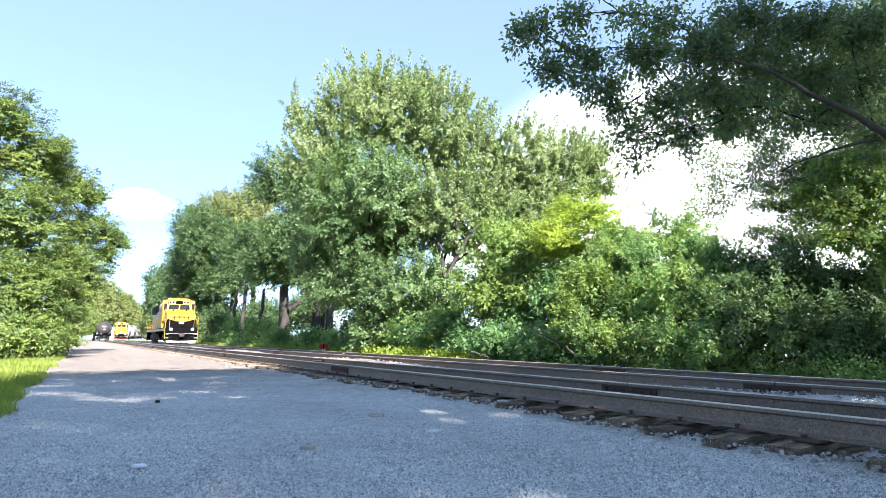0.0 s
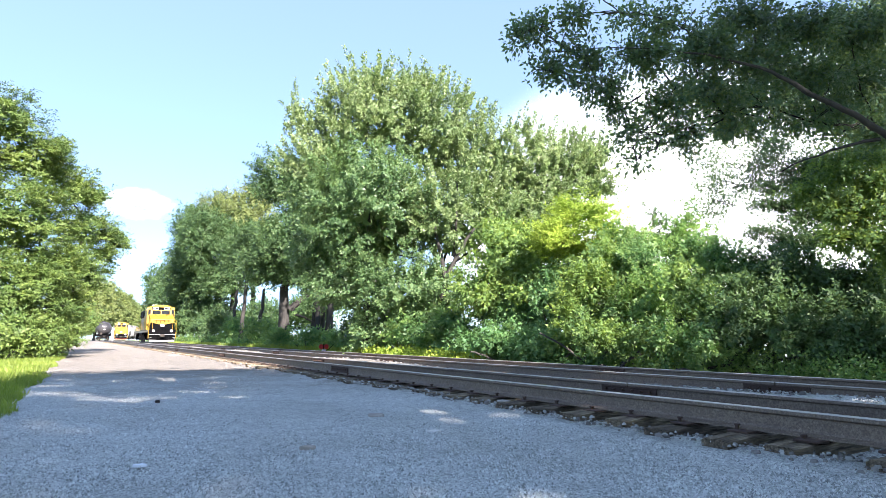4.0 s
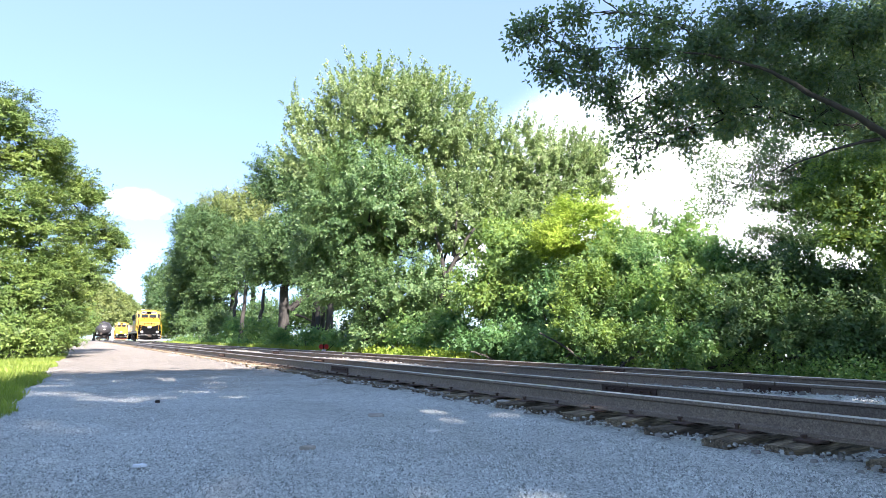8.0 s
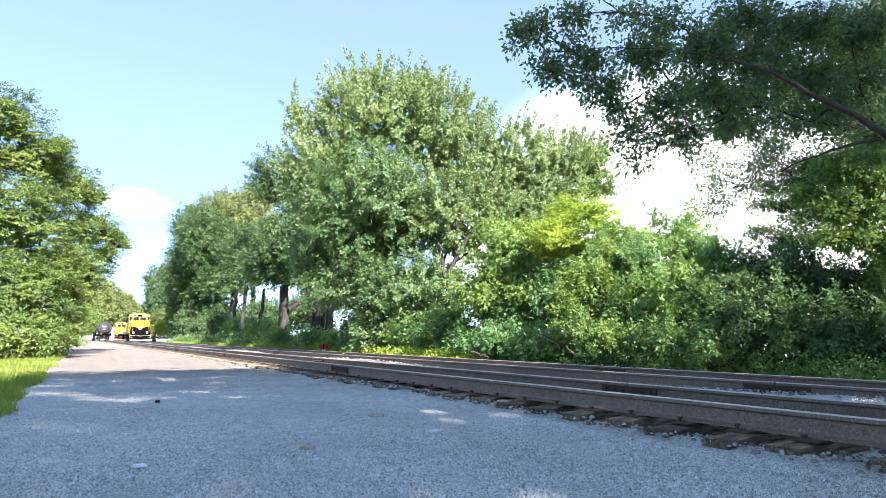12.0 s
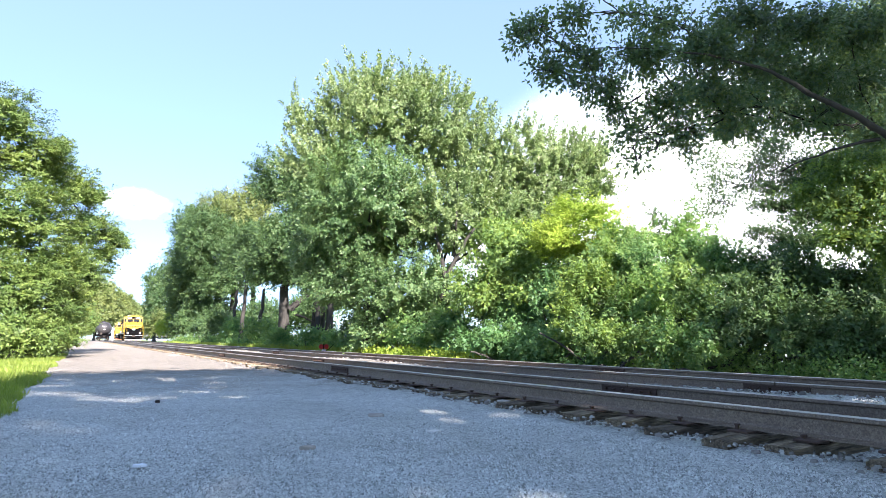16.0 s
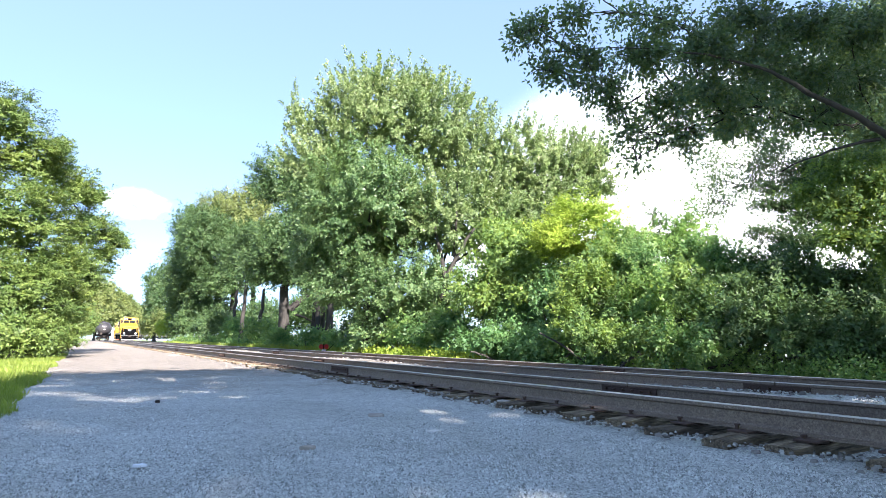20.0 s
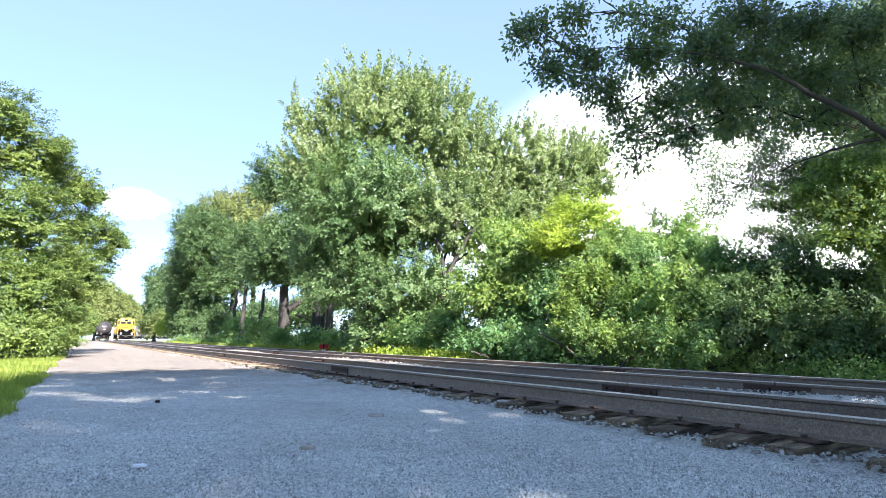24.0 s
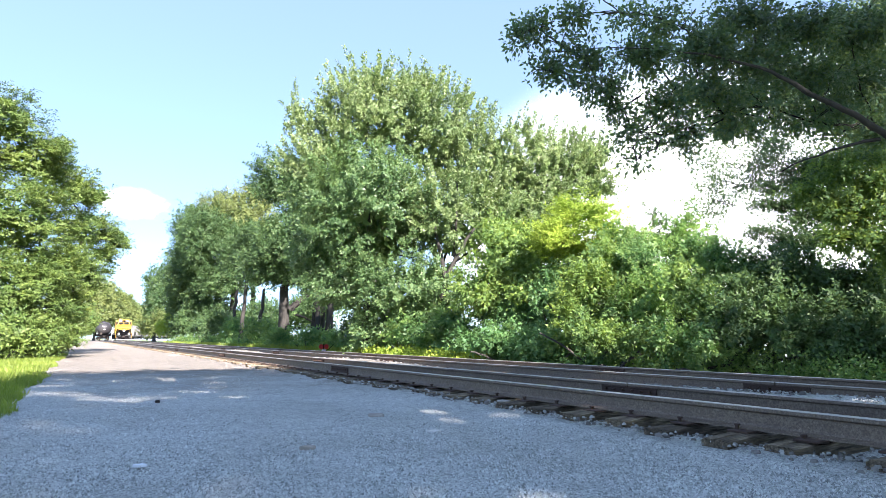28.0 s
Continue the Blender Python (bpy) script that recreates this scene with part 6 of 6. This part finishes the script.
        part("side_handrail", rods(0.018, [(s * 1.46, -7.0, 2.55), (s * 1.46, -18.5, 2.55)], *posts), M_YELLOW, ob)
        part("corner_post", rods(0.035, [(s * 1.50, -0.93, 0.5), (s * 1.52, -0.93, 1.3), (s * 1.48, -0.98, 2.2), (s * 1.30, -1.2, 2.45)]), M_YELLOW, ob, "bent yellow corner handrail")
        for z in (0.55, 0.92):
            part("pilot_step", boxes((min(s * 1.16, s * 1.46), max(s * 1.16, s * 1.46), -0.92, -0.72, z, z + 0.05, 0.01)), M_STEEL, ob)
        part("class_light", rods(0.07, [(s * 0.62, -3.0, 3.38), (s * 0.62, -2.9, 3.36)], n=10), M_BLACK, ob)
        for x in (0.2, 0.62):
            part("nose_post", boxes((min(s * x, s * (x + 0.05)), max(s * x, s * (x + 0.05)), -1.40, -1.36, 2.35, 2.72, 0.008)), M_BLACK, ob)
    for s in (-1, 1):
        part("uncoupling_lever", rods(0.022, [(s * 1.42, -0.78, 0.98), (s * 0.3, -0.76, 0.98), (s * 0.2, -0.6, 0.9)]), M_STEEL, ob)
    part("nose_grab_iron", rods(0.02, [(-0.9, -1.36, 2.62), (-0.9, -1.30, 2.66), (0.9, -1.30, 2.66), (0.9, -1.36, 2.62)]), M_BLACK, ob)
    part("brow_panel", prism([(-1.05, 4.02), (-1.05, 4.36), (1.05, 4.36), (1.05, 4.02)], -3.62, -3.46, "y", 0.01), M_BLACK, ob, "dark panel behind the number boards")
    part("headlight", boxes((-0.24, 0.24, -1.40, -1.32, 1.95, 2.17, 0.03)), M_STEEL, ob)
    for s in (-1, 1):
        part("lamp", rods(0.075, [(s * 0.11, -1.33, 2.06), (s * 0.11, -1.305, 2.06)], n=12), M_LAMP, ob)
    part("pilot", prism([(-1.46, 1.25), (-1.46, 0.75), (-1.2, 0.72), (1.2, 0.72), (1.46, 0.75), (1.46, 1.25)], -1.15, -0.9, "y", 0.02), M_BLACK, ob)
    part("plow", prism([(-1.42, 0.78), (-1.36, 0.14), (-0.3, 0.10), (0, 0.16), (0.3, 0.10), (1.36, 0.14), (1.42, 0.78), (0.4, 0.62), (-0.4, 0.62)], -0.98, -0.84, "y", 0.01), M_BLACK, ob, "dark snow plow under the coupler")
    part("plow_edge", prism([(-1.38, 0.36), (-1.36, 0.12), (-0.3, 0.08), (0, 0.14), (0.3, 0.08), (1.36, 0.12), (1.38, 0.36), (0, 0.28)], -0.86, -0.82, "y"), pilot_mat, ob, "scuffed pale edge of the plow")
    for x in (-0.45, 0.45, 0.75):
        part("air_hose", rods(0.028, [(x, -0.9, 0.95), (x + 0.04, -0.62, 0.62), (x - 0.03, -0.5, 0.38)]), M_BLACK, ob)
    coupler(ob, -0.7, 1)
    coupler(ob, -19.0, -1)
    part("rear_pilot", boxes((-1.4, 1.4, -19.1, -18.85, 0.3, 1.25, 0.03)), M_BLACK, ob)
    # long hood
    part("long_hood", prism([(-0.92, 1.56), (-0.92, 3.95), (-0.75, 4.22), (0.75, 4.22), (0.92, 3.95), (0.92, 1.56)], -18.3, -6.4, "y", 0.03), hood_mat, ob, "dusty engine hood behind the cab")
    part("hood_roof", prism([(-0.95, 3.98), (-0.77, 4.26), (0.77, 4.26), (0.95, 3.98), (0.80, 3.98), (-0.80, 3.98)], -18.32, -6.4, "y"), M_BLACK, ob)
    part("inverter_cabinet", boxes((-1.3, -0.92, -8.4, -6.4, 1.56, 3.3, 0.04)), hood_mat, ob)
    part("radiator", prism([(-1.08, 3.45), (-1.08, 4.15), (-0.9, 4.34), (0.9, 4.34), (1.08, 4.15), (1.08, 3.45), (0.93, 3.3), (-0.93, 3.3)], -18.2, -13.6, "y", 0.03), M_BLACK, ob)
    for y in (-14.6, -16.0, -17.4):
        part("fan", rods(0.62, [(0, y, 4.35), (0, y, 4.47)], n=20), M_IRON, ob)
    part("exhaust_stack", boxes((-0.35, 0.35, -11.3, -10.5, 4.2, 4.45, 0.03)), M_IRON, ob)
    part("dynamic_brake", boxes((-1.06, 1.06, -11.9, -6.42, 3.5, 4.34, 0.06)), M_BLACK, ob)
    part("upper_band", boxes((-0.95, 0.95, -18.28, -6.42, 3.5, 3.97)), M_BLACK, ob, "dark band along the upper hood")
    for s in (-1, 1):
        for y in np.arange(-14.2, -8.6, 0.8):
            d = part("hood_door", boxes((min(s * 0.92, s * 0.945), max(s * 0.92, s * 0.945), y, y + 0.74, 1.7, 3.5, 0.006)), hood_mat, ob)
            part("latch", boxes((min(s * 0.945, s * 0.965), max(s * 0.945, s * 0.965), y + 0.62, y + 0.68, 2.5, 2.7)), M_IRON, d)
    part("horn", rods(0.05, [(-0.15, -4.6, 4.6), (-0.15, -4.6, 4.78), (-0.15, -4.0, 4.8)], [(0.15, -4.6, 4.78), (0.15, -4.1, 4.8)]), M_IRON, ob)
    part("antenna", rods(0.25, [(0.6, -5.4, 4.6), (0.6, -5.4, 4.72)], n=14), M_WHITE, ob)
    return ob


def track_pose(u, v, back=True, z=RAIL_TOP):
    """A pose on the rails; back: its front towards the camera's end."""
    p = at(u, v, z)
    return pose(p.x, p.y, p.z, 0, 0, ALONG + (180 if back else 0))


def far_pose(s):
    """A pose s metres along the far track's bend to the right, which starts past the straight."""
    x, y, turn, left = -83.2, 155.0, 29.5, s
    while left > 0:
        k = min(left, 2.0)
        x, y = x - math.sin(radians(turn)) * k, y + math.cos(radians(turn)) * k
        turn = max(turn - 0.16 * k, 14.0)
        left -= k
    return pose(x, y, RAIL_TOP, 0, 0, turn + 180)


loco_moving = locomotive("yellow and black diesel locomotive with cream hood, backing away", track_pose(63, TRACK_FAR), M_BLACK, M_PLOW, M_CREAM, True)
loco_waiting = locomotive("yellow diesel locomotive standing ahead of grey hoppers", far_pose(0.0), M_YELLOW, M_PILOT_RED, M_YELLOW)


def tank_car(m):
    ob = thing("tank_car", m, "black tank car standing on the near track", "railway car", "railway cars")
    bm = bmesh.new()
    prof = [(0.0, 0.06), (0.25, 0.75), (0.7, 1.25), (1.3, 1.50), (14.0, 1.50), (14.6, 1.25), (15.05, 0.75), (15.3, 0.06)]
    n, rings_ = 32, []
    for y, rad in prof:
        rings_.append([bm.verts.new((rad * math.cos(a * 2 * math.pi / n), -0.9 - y, 2.62 + rad * math.sin(a * 2 * math.pi / n))) for a in range(n)])
    for a, b in zip(rings_, rings_[1:]):
        for i in range(n):
            bm.faces.new((a[i], a[(i + 1) % n], b[(i + 1) % n], b[i])).smooth = True
    bm.faces.new(rings_[0])
    bm.faces.new(rings_[-1])
    bmesh.ops.recalc_face_normals(bm, faces=bm.faces)
    part("tank", bm, M_TANK, ob)
    part("sill", boxes((-0.35, 0.35, -16.6, -0.5, 0.75, 1.12, 0.03), (-1.45, 1.45, -2.0, -0.7, 0.95, 1.12, 0.02), (-1.45, 1.45, -16.4, -15.1, 0.95, 1.12, 0.02)), M_BLACK, ob)
    for y in (-1.9, -15.2):
        part("saddle", prism([(-1.4, 1.1), (-1.48, 2.1), (-1.15, 1.5), (-0.6, 1.2), (0.6, 1.2), (1.15, 1.5), (1.48, 2.1), (1.4, 1.1)], y - 0.2, y + 0.2, "y"), M_BLACK, ob)
    truck(ob, -2.4, 2, 1.72, 0.46)
    truck(ob, -14.7, 2, 1.72, 0.46)
    coupler(ob, -0.35, 1)
    coupler(ob, -16.7, -1)
    part("manway", rods(0.42, [(0, -8.5, 4.05), (0, -8.5, 4.42)], n=18), M_TANK, ob)
    part("platform", boxes((-1.2, 1.2, -9.6, -7.4, 4.10, 4.16)), M_IRON, ob)
    for s in (-1, 1):
        part("ladder", rods(0.025, [(s * 1.35, -8.2, 1.1), (s * 1.55, -8.2, 2.6), (s * 1.1, -8.2, 4.1)], [(s * 1.35, -8.7, 1.1), (s * 1.55, -8.7, 2.6), (s * 1.1, -8.7, 4.1)], n=6), M_IRON, ob)
        part("grab_rail", rods(0.025, [(s * 1.4, -0.75, 0.95), (s * 1.4, -0.75, 2.0), (s * 1.4, -1.6, 2.0)], n=6), M_WHITE, ob)
    part("brake_wheel", rods(0.24, [(0.62, -0.72, 1.5), (0.62, -0.66, 1.5)], n=16), M_IRON, ob)
    for x0, x1, z0, z1 in ((-0.34, -0.12, 3.02, 3.12), (-0.12, 0.12, 2.90, 3.0), (0.12, 0.42, 3.0, 3.2), (-0.15, 0.35, 2.42, 2.5)):
        part("end_mark", boxes((x0, x1, -1.2, -0.93 - 0.25 * (z0 - 2.42), z0, z1)), M_WHITE, ob, "white worn stencil mark")
    return ob


tank_car(track_pose((134 - NY * TRACK_NEAR) / DY, TRACK_NEAR))


def hopper_car(m):
    """A ribbed covered hopper; +y is one end."""
    ob = thing("hopper_car", m, "weathered grey covered hopper in a standing train", "railway car", "railway cars")
    part("body", prism([(-0.6, 4.25), (-2.2, 4.25), (-0.6, 4.25)][:1] + [(-0.6, 2.6), (-2.6, 1.15), (-14.0, 1.15), (-16.0, 2.6), (-16.0, 4.25)], -1.5, 1.5, "x"), M_HOPPER, ob)
    part("roof", prism([(-1.55, 4.2), (-1.2, 4.45), (-0.5, 4.6), (0.5, 4.6), (1.2, 4.45), (1.55, 4.2)], -16.1, -0.5, "y"), M_HOPPER, ob)
    for s in (-1, 1):
        part("side_sill", boxes((min(s * 1.48, s * 1.58), max(s * 1.48, s * 1.58), -16.3, -0.3, 1.05, 1.35, 0.02)), M_HOPPER, ob)
        for y in np.arange(-15.6, -0.6, 1.25):
            part("rib", boxes((min(s * 1.49, s * 1.57), max(s * 1.49, s * 1.57), y, y + 0.14, 1.35, 4.2, 0.01)), M_HOPPER, ob)
    for y in (-4.4, -8.3, -12.2):
        part("chute", prism([(-1.2, 1.2), (-0.5, 0.4), (0.5, 0.4), (1.2, 1.2)], y - 1.2, y + 1.2, "y"), M_HOPPER, ob)
        part("hatch", boxes((-0.4, 0.4, y - 1.6, y + 1.6, 4.58, 4.72, 0.02)), M_HOPPER, ob)
    part("sill", boxes((-0.35, 0.35, -16.5, -0.1, 0.75, 1.1), (-1.45, 1.45, -0.6, -0.1, 1.0, 1.15), (-1.45, 1.45, -16.5, -16.0, 1.0, 1.15)), M_IRON, ob)
    part("end_ladder", rods(0.03, [(-1.3, -0.15, 1.1), (-1.3, -0.45, 4.2)], [(-0.9, -0.15, 1.1), (-0.9, -0.45, 4.2)], *[[(-1.3, -0.15 - 0.1 * k, 1.3 + k), (-0.9, -0.15 - 0.1 * k, 1.3 + k)] for k in range(3)], n=6), M_IRON, ob)
    truck(ob, -2.2, 2, 1.72, 0.46)
    truck(ob, -14.4, 2, 1.72, 0.46)
    coupler(ob, -0.1, 1)
    coupler(ob, -16.5, -1)
    return ob


# the standing cars follow the far track round its bend to the right
first_hopper = hopper_car(far_pose(20.2))
for i in range(1, 7):
    copy_thing(first_hopper, far_pose(20.2 + 16.9 * i))

# ---------------------------------------------------------------- what moves
LOCO_Y = ((0.0, 58.5), (1.0, 61.5), (2.0, 64.6), (3.0, 67.9), (3.5, 69.8), (5.5, 76.1), (6.0, 77.7), (7.0, 80.9), (8.0, 84.0), (9.0, 86.9), (10.0, 89.8), (11.0, 92.9), (12.0, 96.0), (12.5, 97.5), (14.5, 103.0), (16.0, 106.7), (18.0, 110.8), (20.0, 114.6), (21.5, 117.6), (23.5, 121.5), (25.5, 125.0), (28.0, 128.4))


def loco_u(t):
    """Where the locomotive's front stands along the track, smooth in time."""
    ts = [a for a, _ in LOCO_Y]
    us = [(b - NY * TRACK_FAR) / DY for _, b in LOCO_Y]
    m = np.gradient(us, ts)
    i = min(max(int(np.searchsorted(ts, t)) - 1, 0), len(ts) - 2)
    h = ts[i + 1] - ts[i]
    s = (t - ts[i]) / h
    return ((2 * s ** 3 - 3 * s ** 2 + 1) * us[i] + (s ** 3 - 2 * s ** 2 + s) * h * m[i]
            + (3 * s ** 2 - 2 * s ** 3) * us[i + 1] + (s ** 3 - s ** 2) * h * m[i + 1])


def motions():
    here = cloud_small.matrix_world.copy()
    walk(cloud_small, [(0.0, here), (28.0, Matrix.Translation((-22, -8, 0)) @ here)])
    rows = [(t, track_pose(loco_u(t), TRACK_FAR)) for t in np.linspace(0, 28, 57)]
    walk(loco_moving, rows)
    u0 = loco_u(0.0)
    for wheel, y in WHEELS:
        walk(wheel, [(t, pose(0, y, WHEEL_R, math.degrees((loco_u(t) - u0) / WHEEL_R))) for t in np.linspace(0, 28, 211)])


motions()
